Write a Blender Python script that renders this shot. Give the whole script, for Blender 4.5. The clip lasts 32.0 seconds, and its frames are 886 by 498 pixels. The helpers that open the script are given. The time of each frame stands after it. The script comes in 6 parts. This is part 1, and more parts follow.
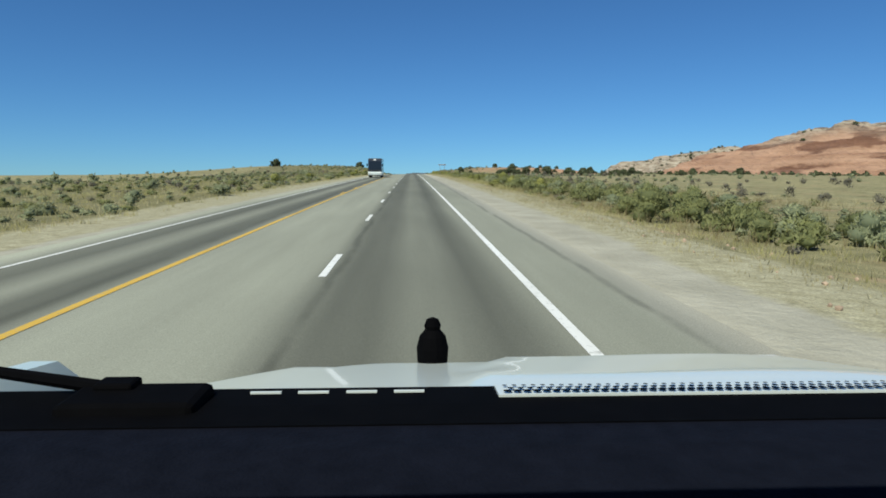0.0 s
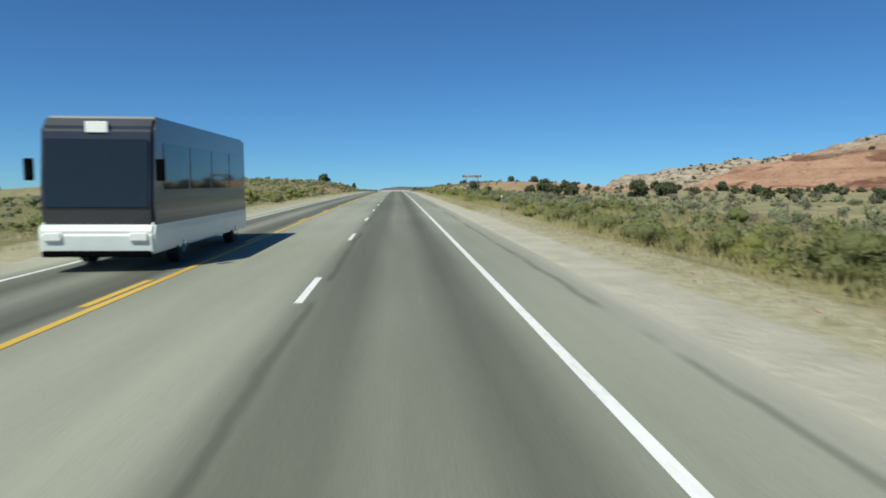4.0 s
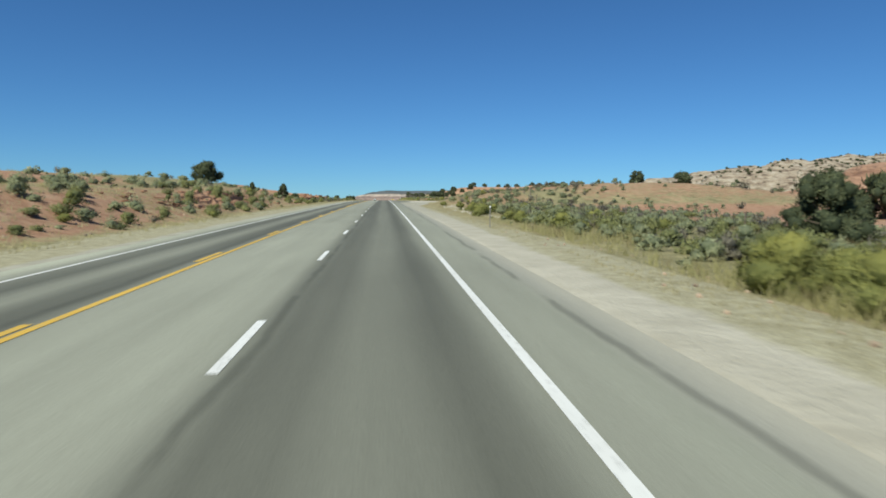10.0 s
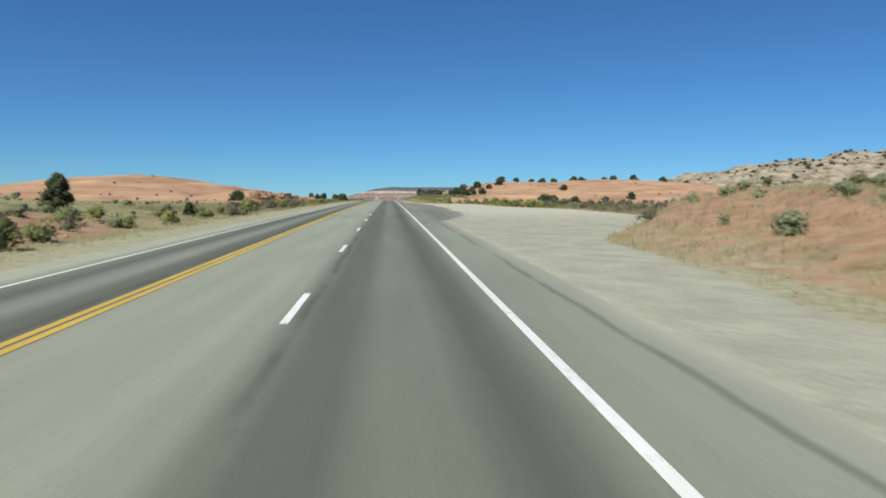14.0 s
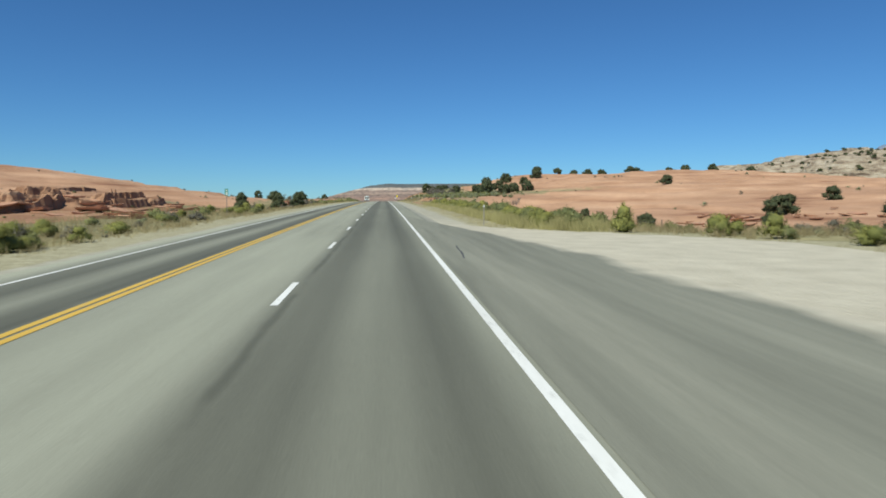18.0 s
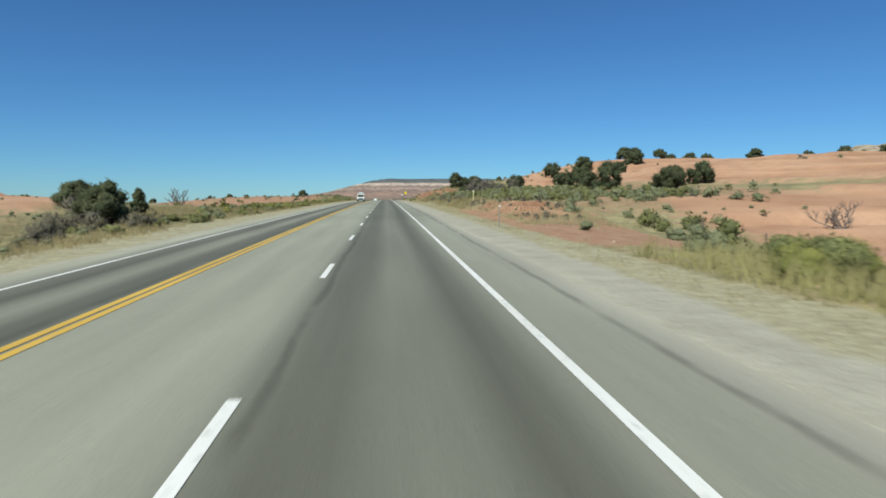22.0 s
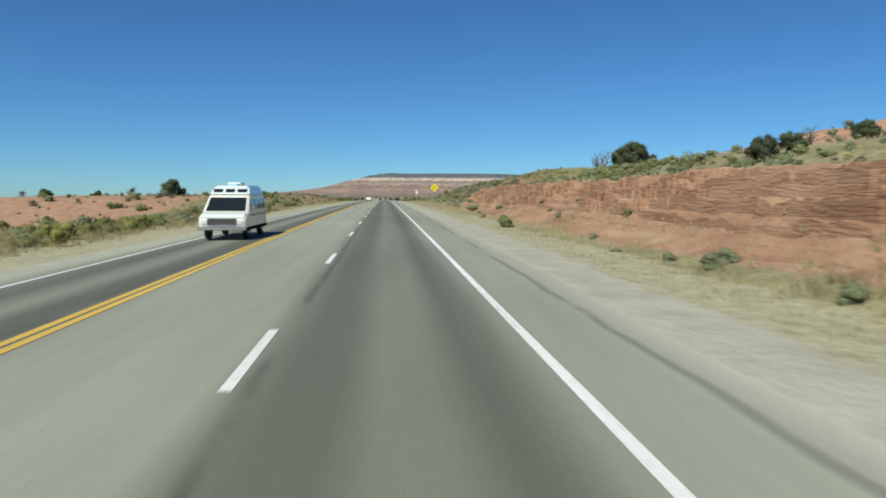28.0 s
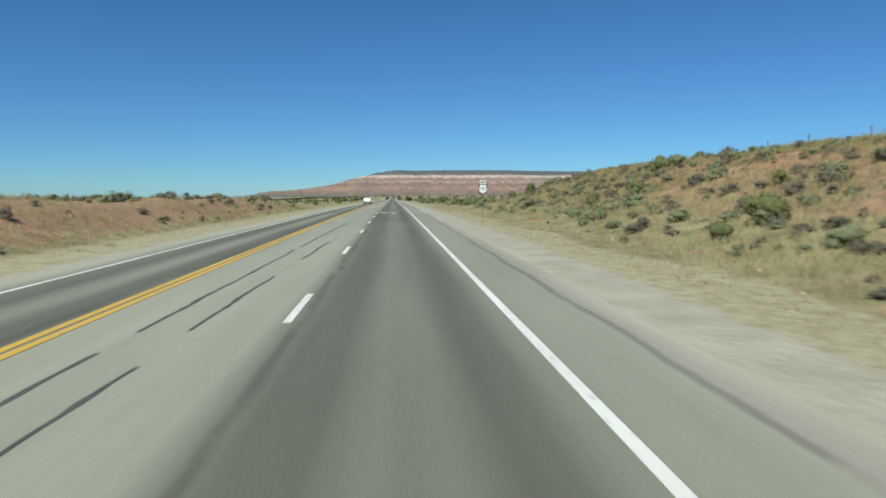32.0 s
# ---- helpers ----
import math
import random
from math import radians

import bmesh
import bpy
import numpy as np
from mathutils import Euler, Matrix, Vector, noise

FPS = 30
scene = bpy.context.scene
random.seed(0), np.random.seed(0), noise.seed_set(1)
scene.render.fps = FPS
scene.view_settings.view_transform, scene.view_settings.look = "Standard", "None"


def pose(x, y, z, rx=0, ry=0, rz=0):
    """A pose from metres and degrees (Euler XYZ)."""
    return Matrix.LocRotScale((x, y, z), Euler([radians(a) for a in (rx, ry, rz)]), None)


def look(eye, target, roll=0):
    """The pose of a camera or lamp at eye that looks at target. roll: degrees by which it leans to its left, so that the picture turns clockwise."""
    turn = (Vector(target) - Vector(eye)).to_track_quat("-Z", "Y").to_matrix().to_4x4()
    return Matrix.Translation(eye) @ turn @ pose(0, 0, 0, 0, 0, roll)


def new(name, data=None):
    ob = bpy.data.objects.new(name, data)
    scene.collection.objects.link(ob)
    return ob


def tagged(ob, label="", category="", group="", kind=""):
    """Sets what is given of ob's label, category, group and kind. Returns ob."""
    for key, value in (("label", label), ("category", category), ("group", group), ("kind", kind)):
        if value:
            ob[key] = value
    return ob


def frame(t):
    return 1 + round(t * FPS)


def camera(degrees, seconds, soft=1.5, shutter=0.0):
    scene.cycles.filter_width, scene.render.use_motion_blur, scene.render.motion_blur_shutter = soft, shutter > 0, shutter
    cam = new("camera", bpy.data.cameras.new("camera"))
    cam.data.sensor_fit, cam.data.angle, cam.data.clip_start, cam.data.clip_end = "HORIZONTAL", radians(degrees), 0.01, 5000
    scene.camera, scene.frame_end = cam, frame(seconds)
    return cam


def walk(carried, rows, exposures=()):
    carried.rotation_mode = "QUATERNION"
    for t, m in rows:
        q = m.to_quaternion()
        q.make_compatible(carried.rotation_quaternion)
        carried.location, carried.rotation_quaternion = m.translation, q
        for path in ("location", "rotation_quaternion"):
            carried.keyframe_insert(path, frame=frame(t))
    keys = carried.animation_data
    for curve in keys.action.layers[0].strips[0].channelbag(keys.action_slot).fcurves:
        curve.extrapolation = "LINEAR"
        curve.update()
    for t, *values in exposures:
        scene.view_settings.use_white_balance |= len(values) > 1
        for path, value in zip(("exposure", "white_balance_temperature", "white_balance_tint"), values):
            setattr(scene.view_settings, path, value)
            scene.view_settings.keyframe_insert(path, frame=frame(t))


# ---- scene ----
cam = camera(67.2, 32.0, soft=1.75, shutter=0.2)

# camera rows: seconds, x, y, z, and the turn in degrees
# PATH-BEGIN
PATH = [
    (0, -0.19, 0, 2.03, 85.184, -0.15, -2.717),
    (0.0333, -0.19, 0, 2.03, 85.184, -0.15, -2.717),
    (0.1, -0.191, 1.115, 2.076, 85.242, -0.132, -2.658),
    (0.2, -0.195, 4.015, 2.197, 85.394, -0.087, -2.505),
    (0.3, -0.199, 7.193, 2.33, 85.56, -0.036, -2.337),
    (0.5, -0.207, 13.94, 2.611, 85.913, 0.07, -1.981),
    (1, -0.226, 27.89, 3.182, 85.97, -0.07, -1.433),
    (1.5, -0.241, 41.82, 3.743, 86.079, 0.6, -3.224),
    (2, -0.25, 55.7, 4.292, 86.535, 0.22, -3.782),
    (2.5, -0.25, 69.51, 4.828, 86.574, 0.07, -3.606),
    (4.5, -0.104, 124.23, 6.862, 86.165, -0.15, -4.314),
    (5, -0.057, 137.83, 7.344, 86.002, -0.07, -4.802),
    (5.5, -0.059, 151.42, 7.816, 85.982, -0.15, -5.044),
    (6, -0.06, 165, 8.279, 85.718, -0.37, -4.989),
    (6.5, -0.044, 178.57, 8.733, 85.692, -0.3, -4.932),
    (7, -0.018, 192.13, 9.177, 85.716, -0.15, -4.932),
    (7.5, 0.031, 205.67, 9.611, 85.884, -0.3, -4.912),
    (8, 0.075, 219.18, 10.035, 86.005, -0.3, -4.845),
    (8.5, 0.105, 232.66, 10.448, 86.269, -0.37, -5.016),
    (9, 0.115, 246.1, 10.852, 86.58, -0, -5.181),
    (9.5, 0.104, 259.49, 11.245, 86.701, -0.22, -5.203),
    (10, 0.078, 272.83, 11.628, 86.68, -0.37, -5.033),
    (10.5, 0.042, 286.16, 12.001, 86.652, -0.15, -4.95),
    (11, 0, 299.5, 12.366, 86.608, -0.22, -5.181),
    (11.5, -0.058, 312.87, 12.723, 86.632, -0, -5.179),
    (12, -0.131, 326.24, 13.071, 86.684, -0.15, -5.195),
    (12.5, -0.198, 339.62, 13.41, 86.69, 0.07, -5.024),
    (13, -0.24, 353, 13.741, 86.43, 0.15, -4.796),
    (13.5, -0.242, 366.38, 14.062, 86.355, -0.3, -4.589),
    (15.5, -0.063, 419.96, 15.259, 86.554, -0.15, -4.961),
    (16, -0.03, 433.4, 15.537, 86.393, -0.15, -5.037),
    (16.5, 0.07, 446.71, 15.803, 86.393, -0, -5.315),
    (17, 0.173, 460.09, 16.062, 86.564, -0, -5.765),
    (17.5, 0.171, 473.88, 16.319, 86.239, 0.15, -5.559),
    (18, 0.155, 487.65, 16.566, 86.105, -0, -5.07),
    (18.5, 0.093, 501.14, 16.799, 86.317, 0.22, -4.578),
    (19, 0, 514.5, 17.021, 86.016, 0.15, -4.362),
    (19.5, -0.096, 527.69, 17.232, 86.165, -0.3, -4.347),
    (20, -0.231, 540.78, 17.432, 86.129, -0.37, -4.446),
    (20.5, -0.355, 553.85, 17.623, 86.005, -0.52, -4.599),
    (21, -0.42, 567, 17.807, 85.697, -0.37, -4.699),
    (21.5, -0.409, 580.33, 17.984, 85.699, -0.37, -4.926),
    (22, -0.339, 593.77, 18.154, 85.717, -0.07, -4.925),
    (22.5, -0.227, 607.05, 18.313, 85.777, -0.15, -4.944),
    (23, -0.15, 620.1, 18.461, 85.906, -0.22, -5.085),
    (23.5, -0.099, 632.71, 18.596, 85.945, -0, -5.108),
    (24, -0.073, 645.1, 18.72, 85.858, -0, -5.139),
    (24.5, -0.135, 657.93, 18.841, 85.524, -0.22, -4.986),
    (25, -0.19, 670.9, 18.955, 85.544, -0.15, -4.699),
    (25.5, -0.193, 683.73, 19.059, 85.495, -0.37, -4.537),
    (27.5, -0.186, 735.75, 19.398, 85.398, -0.52, -4.554),
    (28, -0.19, 748.9, 19.463, 85.369, -0.3, -4.989),
    (28.5, -0.253, 761.99, 19.518, 85.378, -0.22, -5.223),
    (29, -0.322, 775.16, 19.565, 85.288, -0.15, -5.03),
    (29.5, -0.287, 788.66, 19.604, 85.392, -0.37, -4.768),
    (30, -0.24, 802.1, 19.634, 85.072, -0.52, -4.555),
    (30.5, -0.176, 815.03, 19.654, 85.105, -0.15, -4.561),
    (31, -0.099, 827.92, 19.666, 85.34, -0.15, -4.609),
    (31.5, -0.119, 841.41, 19.67, 85.191, -0.15, -4.509),
    (32, -0.14, 854.9, 19.664, 85.186, -0, -4.313),
]
# PATH-END
walk(cam, [(t, pose(x, y, z, a, b, c)) for t, x, y, z, a, b, c in PATH], [(0.0, 0.05, 6500, 2), (32.0, 0.05, 6500, 2)])

# ---- light: high autumn sun from behind and a little to the west, clear sky ----
SUN_DIR = Vector((-0.42, -0.62, 0.92)).normalized()
world = bpy.data.worlds.new("clear_sky")
scene.world = world
world.use_nodes = True
wt = world.node_tree
sky = wt.nodes.new("ShaderNodeTexSky")
sky.sky_type = "NISHITA"
sky.sun_disc = False
sky.sun_elevation = math.asin(SUN_DIR.z)
sky.sun_rotation = math.atan2(SUN_DIR.x, SUN_DIR.y)
sky.altitude = 1600
sky.air_density, sky.dust_density, sky.ozone_density = 1.0, 0.05, 4.0
bg = wt.nodes["Background"]
tint = wt.nodes.new("ShaderNodeMix")
tint.data_type, tint.blend_type = "RGBA", "MULTIPLY"
tint.inputs[0].default_value = 1.0
tint.inputs[7].default_value = (0.58, 0.98, 1.38, 1)
wt.links.new(sky.outputs[0], tint.inputs[6])
wt.links.new(tint.outputs[2], bg.inputs[0])
bg.inputs[1].default_value = 0.067
sun = new("sun", bpy.data.lights.new("sun", "SUN"))
sun.data.energy, sun.data.angle, sun.data.color = 4.9, radians(0.53), (1.0, 0.96, 0.85)
sun.matrix_world = look(SUN_DIR * 200, (0, 0, 0))

# ---- small tools ----
rng = np.random.default_rng(7)


def smooth(a, b, v):
    u = np.clip((v - a) / (b - a), 0, 1)
    return u * u * (3 - 2 * u)


def lattice(ix, iy, seed):
    h = np.sin(ix * 127.1 + iy * 311.7 + seed * 74.7) * 43758.5453
    return h - np.floor(h)


def vnoise(x, y, seed=0):
    ix, iy = np.floor(x), np.floor(y)
    u, v = x - ix, y - iy
    u, v = u * u * (3 - 2 * u), v * v * (3 - 2 * v)
    a = lattice(ix, iy, seed) * (1 - u) + lattice(ix + 1, iy, seed) * u
    b = lattice(ix, iy + 1, seed) * (1 - u) + lattice(ix + 1, iy + 1, seed) * u
    return (a * (1 - v) + b * v) * 2 - 1


def fbm(x, y, seed=0, octaves=4):
    total, amp = 0.0, 0.5
    for k in range(octaves):
        total = total + amp * vnoise(x * 2**k, y * 2**k, seed + k * 13)
        amp *= 0.5
    return total


def fast_mesh(name, verts, faces, material=None, shade=False, normals=None):
    """a mesh from arrays; all faces have the same number of corners"""
    verts = np.asarray(verts, np.float32)
    faces = np.asarray(faces, np.int32)
    me = bpy.data.meshes.new(name)
    me.vertices.add(len(verts))
    me.vertices.foreach_set("co", verts.ravel())
    k = faces.shape[1]
    me.loops.add(faces.size)
    me.loops.foreach_set("vertex_index", faces.ravel())
    me.polygons.add(len(faces))
    me.polygons.foreach_set("loop_start", np.arange(0, faces.size, k, dtype=np.int32))
    me.update(calc_edges=True)
    me.validate()
    me.polygons.foreach_set("use_smooth", np.full(len(me.polygons), shade or normals is not None))
    if normals is not None:  # soft, rounded shading over a mass of small leaves
        me.normals_split_custom_set_from_vertices(np.asarray(normals, np.float32).tolist())
    if material:
        me.materials.append(material)
    return me


def float_attr(me, name, values):
    at = me.attributes.new(name, "FLOAT", "POINT")
    at.data.foreach_set("value", np.asarray(values, np.float32))


def part(name, bm, material, parent, label=""):
    """one mesh object under a thing or a part; takes a bmesh or a mesh"""
    if isinstance(bm, bmesh.types.BMesh):
        me = bpy.data.meshes.new(name)
        bm.to_mesh(me)
        bm.free()
    else:
        me = bm
    if material and not me.materials:
        me.materials.append(material)
    ob = new(name, me)
    ob.parent = parent
    if label:
        tagged(ob, label)
    return ob


def thing(name, label, category, m=None, group="", kind=""):
    ob = new(name)
    if m is not None:
        ob.matrix_world = m
    return tagged(ob, label, category, group, kind)


def box(bm, x0, x1, y0, y1, z0, z1, bevel=0.0):
    made = bmesh.ops.create_cube(bm, size=1, matrix=Matrix.Translation(((x0 + x1) / 2, (y0 + y1) / 2, (z0 + z1) / 2)) @ Matrix.Diagonal((x1 - x0, y1 - y0, z1 - z0, 1)))
    if bevel:
        edges = list({e for v in made["verts"] for e in v.link_edges})
        bmesh.ops.bevel(bm, geom=edges, offset=bevel, segments=2, affect="EDGES", profile=0.5)
    return bm


def boxed(x0, x1, y0, y1, z0, z1, bevel=0.0):
    return box(bmesh.new(), x0, x1, y0, y1, z0, z1, bevel)


def tube(bm, a, b, r0, r1, n=7):
    a, b = Vector(a), Vector(b)
    turn = (b - a).to_track_quat("Z", "Y").to_matrix().to_4x4()
    bmesh.ops.create_cone(bm, cap_ends=True, segments=n, radius1=r0, radius2=r1, depth=(b - a).length, matrix=Matrix.Translation((a + b) / 2) @ turn)
    return bm


def loft(profile, x0, x1):
    """a solid with the outline given as (y, z) pairs, pulled from x0 to x1"""
    bm = bmesh.new()
    left = [bm.verts.new((x0, y, z)) for y, z in profile]
    right = [bm.verts.new((x1, y, z)) for y, z in profile]
    n = len(profile)
    bm.faces.new(left)
    bm.faces.new(right[::-1])
    for i in range(n):
        bm.faces.new((left[i], right[i], right[(i + 1) % n], left[(i + 1) % n]))
    bmesh.ops.recalc_face_normals(bm, faces=bm.faces)
    return bm


# ---- materials ----
def material(name):
    m = bpy.data.materials.new(name)
    m.use_nodes = True
    nt = m.node_tree
    return m, nt, nt.nodes["Principled BSDF"]


def node(nt, kind, **values):
    n = nt.nodes.new(kind)
    for key, value in values.items():
        n.inputs[key].default_value = value
    return n


def ramp(nt, source, stops):
    n = nt.nodes.new("ShaderNodeValToRGB")
    e = n.color_ramp.elements
    e.remove(e[1])
    e[0].position, e[0].color = stops[0][0], (*stops[0][1], 1)
    for p, c in stops[1:]:
        e.new(p).color = (*c, 1)
    nt.links.new(source, n.inputs[0])
    return n


def mixed(nt, fac, a, b, mode="MIX"):
    n = nt.nodes.new("ShaderNodeMix")
    n.data_type, n.blend_type = "RGBA", mode
    for slot, value in ((0, fac), (6, a), (7, b)):
        if isinstance(value, (int, float)):
            n.inputs[slot].default_value = value
        elif isinstance(value, tuple):
            n.inputs[slot].default_value = (*value, 1)
        else:
            nt.links.new(value, n.inputs[slot])
    return n.outputs[2]


def noise_tex(nt, scale, detail=4.0, stretch=None, rough=0.55):
    n = node(nt, "ShaderNodeTexNoise", Scale=scale, Detail=detail, Roughness=rough)
    geo = nt.nodes.new("ShaderNodeNewGeometry")
    mp = nt.nodes.new("ShaderNodeMapping")
    if stretch:
        mp.inputs["Scale"].default_value = stretch
    nt.links.new(geo.outputs["Position"], mp.inputs[0])
    nt.links.new(mp.outputs[0], n.inputs["Vector"])
    return n.outputs["Fac"]


def attr(nt, name):
    n = nt.nodes.new("ShaderNodeAttribute")
    n.attribute_name = name
    return n.outputs["Fac"]


def bumped(nt, bsdf, height, strength, distance):
    n = node(nt, "ShaderNodeBump", Strength=strength, Distance=distance)
    nt.links.new(height, n.inputs["Height"])
    nt.links.new(n.outputs[0], bsdf.inputs["Normal"])


def plain(name, color, rough=0.6, metal=0.0, vary=0.12, scale=6.0, bump=0.0, coat=0.0):
    m, nt, b = material(name)
    f = noise_tex(nt, scale, 5)
    lo = tuple(c * (1 - vary) for c in color)
    hi = tuple(min(1, c * (1 + vary)) for c in color)
    r = ramp(nt, f, [(0.3, lo), (0.7, hi)])
    nt.links.new(r.outputs[0], b.inputs["Base Color"])
    b.inputs["Roughness"].default_value, b.inputs["Metallic"].default_value = rough, metal
    b.inputs["Coat Weight"].default_value = coat
    if bump:
        bumped(nt, b, noise_tex(nt, scale * 6, 4), bump, 0.01)
    return m


def foliage(name, dark, light, tip=None):
    """small leaves: colour differs leaf by leaf and clump by clump"""
    m, nt, b = material(name)
    geo = nt.nodes.new("ShaderNodeNewGeometry")
    leaf = ramp(nt, geo.outputs["Random Per Island"], [(0.0, dark), (1.0, light)])
    clump = ramp(nt, noise_tex(nt, 0.45, 2), [(0.35, (0.78, 0.76, 0.7)), (0.65, (1.15, 1.12, 1.06))])
    col = mixed(nt, 1.0, leaf.outputs[0], clump.outputs[0], "MULTIPLY")
    # filler cores and stems take a tone just below the darkest leaf
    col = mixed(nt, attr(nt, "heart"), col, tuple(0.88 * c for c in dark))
    if tip:
        t = ramp(nt, attr(nt, "tip"), [(0.5, (0, 0, 0)), (0.95, (1, 1, 1))])
        patch = ramp(nt, noise_tex(nt, 0.8, 2), [(0.4, (0, 0, 0)), (0.58, (0.9, 0.9, 0.9))])
        k = mixed(nt, 1.0, t.outputs[0], patch.outputs[0], "MULTIPLY")
        col = mixed(nt, k, col, tip)
    nt.links.new(col, b.inputs["Base Color"])
    b.inputs["Roughness"].default_value = 0.75
    b.inputs["Specular IOR Level"].default_value = 0.2
    # thin leaves let some light through
    thin = nt.nodes.new("ShaderNodeBsdfTranslucent")
    both = nt.nodes.new("ShaderNodeMixShader")
    both.inputs[0].default_value = 0.45
    nt.links.new(col, thin.inputs[0])
    nt.links.new(b.outputs[0], both.inputs[1])
    nt.links.new(thin.outputs[0], both.inputs[2])
    nt.links.new(both.outputs[0], nt.nodes["Material Output"].inputs[0])
    return m


M_SAGE = foliage("sage_leaves", (0.262, 0.295, 0.178), (0.395, 0.42, 0.268))
M_GREEN = foliage("brush_leaves", (0.208, 0.23, 0.102), (0.322, 0.34, 0.16))
M_RABBIT = foliage("rabbitbrush_leaves", (0.235, 0.252, 0.085), (0.345, 0.355, 0.128), (0.41, 0.395, 0.115))
M_JUNIPER = foliage("juniper_leaves", (0.085, 0.105, 0.058), (0.175, 0.198, 0.11))
M_GREYBRUSH = foliage("grey_brush_twigs", (0.185, 0.175, 0.14), (0.285, 0.268, 0.215))
M_GRASS = foliage("dry_grass", (0.32, 0.298, 0.185), (0.455, 0.42, 0.275))
M_GRASS_GREEN = foliage("green_grass", (0.27, 0.262, 0.125), (0.4, 0.38, 0.195))
M_GRASS_BROWN = foliage("brown_grass", (0.2, 0.172, 0.095), (0.32, 0.278, 0.165))
M_BARK = plain("juniper_bark", (0.16, 0.12, 0.09), 0.9, vary=0.35, scale=14, bump=0.6)
M_DEAD = plain("weathered_dead_wood", (0.17, 0.14, 0.12), 0.9, vary=0.35, scale=20, bump=0.5)
M_POST = plain("weathered_fence_post", (0.17, 0.13, 0.1), 0.9, vary=0.3, scale=9, bump=0.5)
M_STEEL = plain("galvanised_steel", (0.42, 0.42, 0.41), 0.45, 0.8, vary=0.15, scale=20)
M_STAKE = plain("weathered_steel_stake", (0.26, 0.24, 0.21), 0.75, 0.1, vary=0.2, scale=12)
M_DULLSTEEL = plain("brown_steel_post", (0.2, 0.18, 0.16), 0.6, 0.3, vary=0.2, scale=10)
M_WHITE = plain("white_reflective_sheet", (0.8, 0.8, 0.78), 0.45, vary=0.05)
M_BLACKSHEET = plain("black_sign_film", (0.02, 0.02, 0.02), 0.5, vary=0.1)
M_BROWNSHEET = plain("brown_sign_film", (0.06, 0.024, 0.018), 0.5, vary=0.12, scale=3)
M_YELLOW = plain("yellow_sign_film", (0.85, 0.7, 0.01), 0.45, vary=0.06, scale=3)
M_GREENSHEET = plain("green_sign_film", (0.02, 0.2, 0.11), 0.5, vary=0.1, scale=3)
M_PAINTWHITE = plain("white_vehicle_paint", (0.66, 0.71, 0.68), 0.28, vary=0.03, scale=2, coat=0.6)
M_CREAM = plain("cream_vehicle_paint", (0.72, 0.7, 0.62), 0.35, vary=0.05, scale=2, coat=0.3)
M_DARKPAINT = plain("dark_coach_paint", (0.03, 0.032, 0.04), 0.3, vary=0.1, scale=2, coat=0.4)
M_RUBBER = plain("black_rubber", (0.018, 0.018, 0.018), 0.75, vary=0.25, scale=12)
M_PLASTIC = plain("black_plastic", (0.002, 0.002, 0.0025), 0.8, vary=0.2, scale=15)
M_DASH = plain("navy_dashboard_vinyl", (0.006, 0.007, 0.012), 0.7, vary=0.2, scale=18, bump=0.3)
for m in (M_PLASTIC, M_DASH):
    m.node_tree.nodes["Principled BSDF"].inputs["Specular IOR Level"].default_value = 0.03
M_CHROME = plain("chrome", (0.7, 0.7, 0.7), 0.12, 1.0, vary=0.05)
M_GLASS = plain("dark_tinted_glass", (0.015, 0.018, 0.02), 0.05, vary=0.05)
M_LAMP = plain("headlamp_lens", (0.7, 0.7, 0.68), 0.1, vary=0.05)
M_PALESTONE = plain("pale_limestone_riprap", (0.55, 0.51, 0.43), 0.9, vary=0.3, scale=5, bump=0.6)
M_REDSTONE = plain("red_sandstone_slab", (0.42, 0.23, 0.145), 0.9, vary=0.3, scale=2.5, bump=0.7)


def line_paint(name, color, worn):
    m, nt, b = material(name)
    chips = ramp(nt, noise_tex(nt, 9, 6), [(0.33, worn), (0.43, color)])
    dirt = ramp(nt, noise_tex(nt, 1.3, 4, (1, 0.15, 1)), [(0.3, (0.82, 0.81, 0.78)), (0.65, (1, 1, 1))])
    nt.links.new(mixed(nt, 1.0, chips.outputs[0], dirt.outputs[0], "MULTIPLY"), b.inputs["Base Color"])
    b.inputs["Roughness"].default_value = 0.6
    return m


M_LINEWHITE = line_paint("worn_white_road_paint", (0.78, 0.78, 0.75), (0.5, 0.5, 0.47))
M_LINEYELLOW = line_paint("worn_yellow_road_paint", (0.66, 0.42, 0.06), (0.45, 0.36, 0.18))


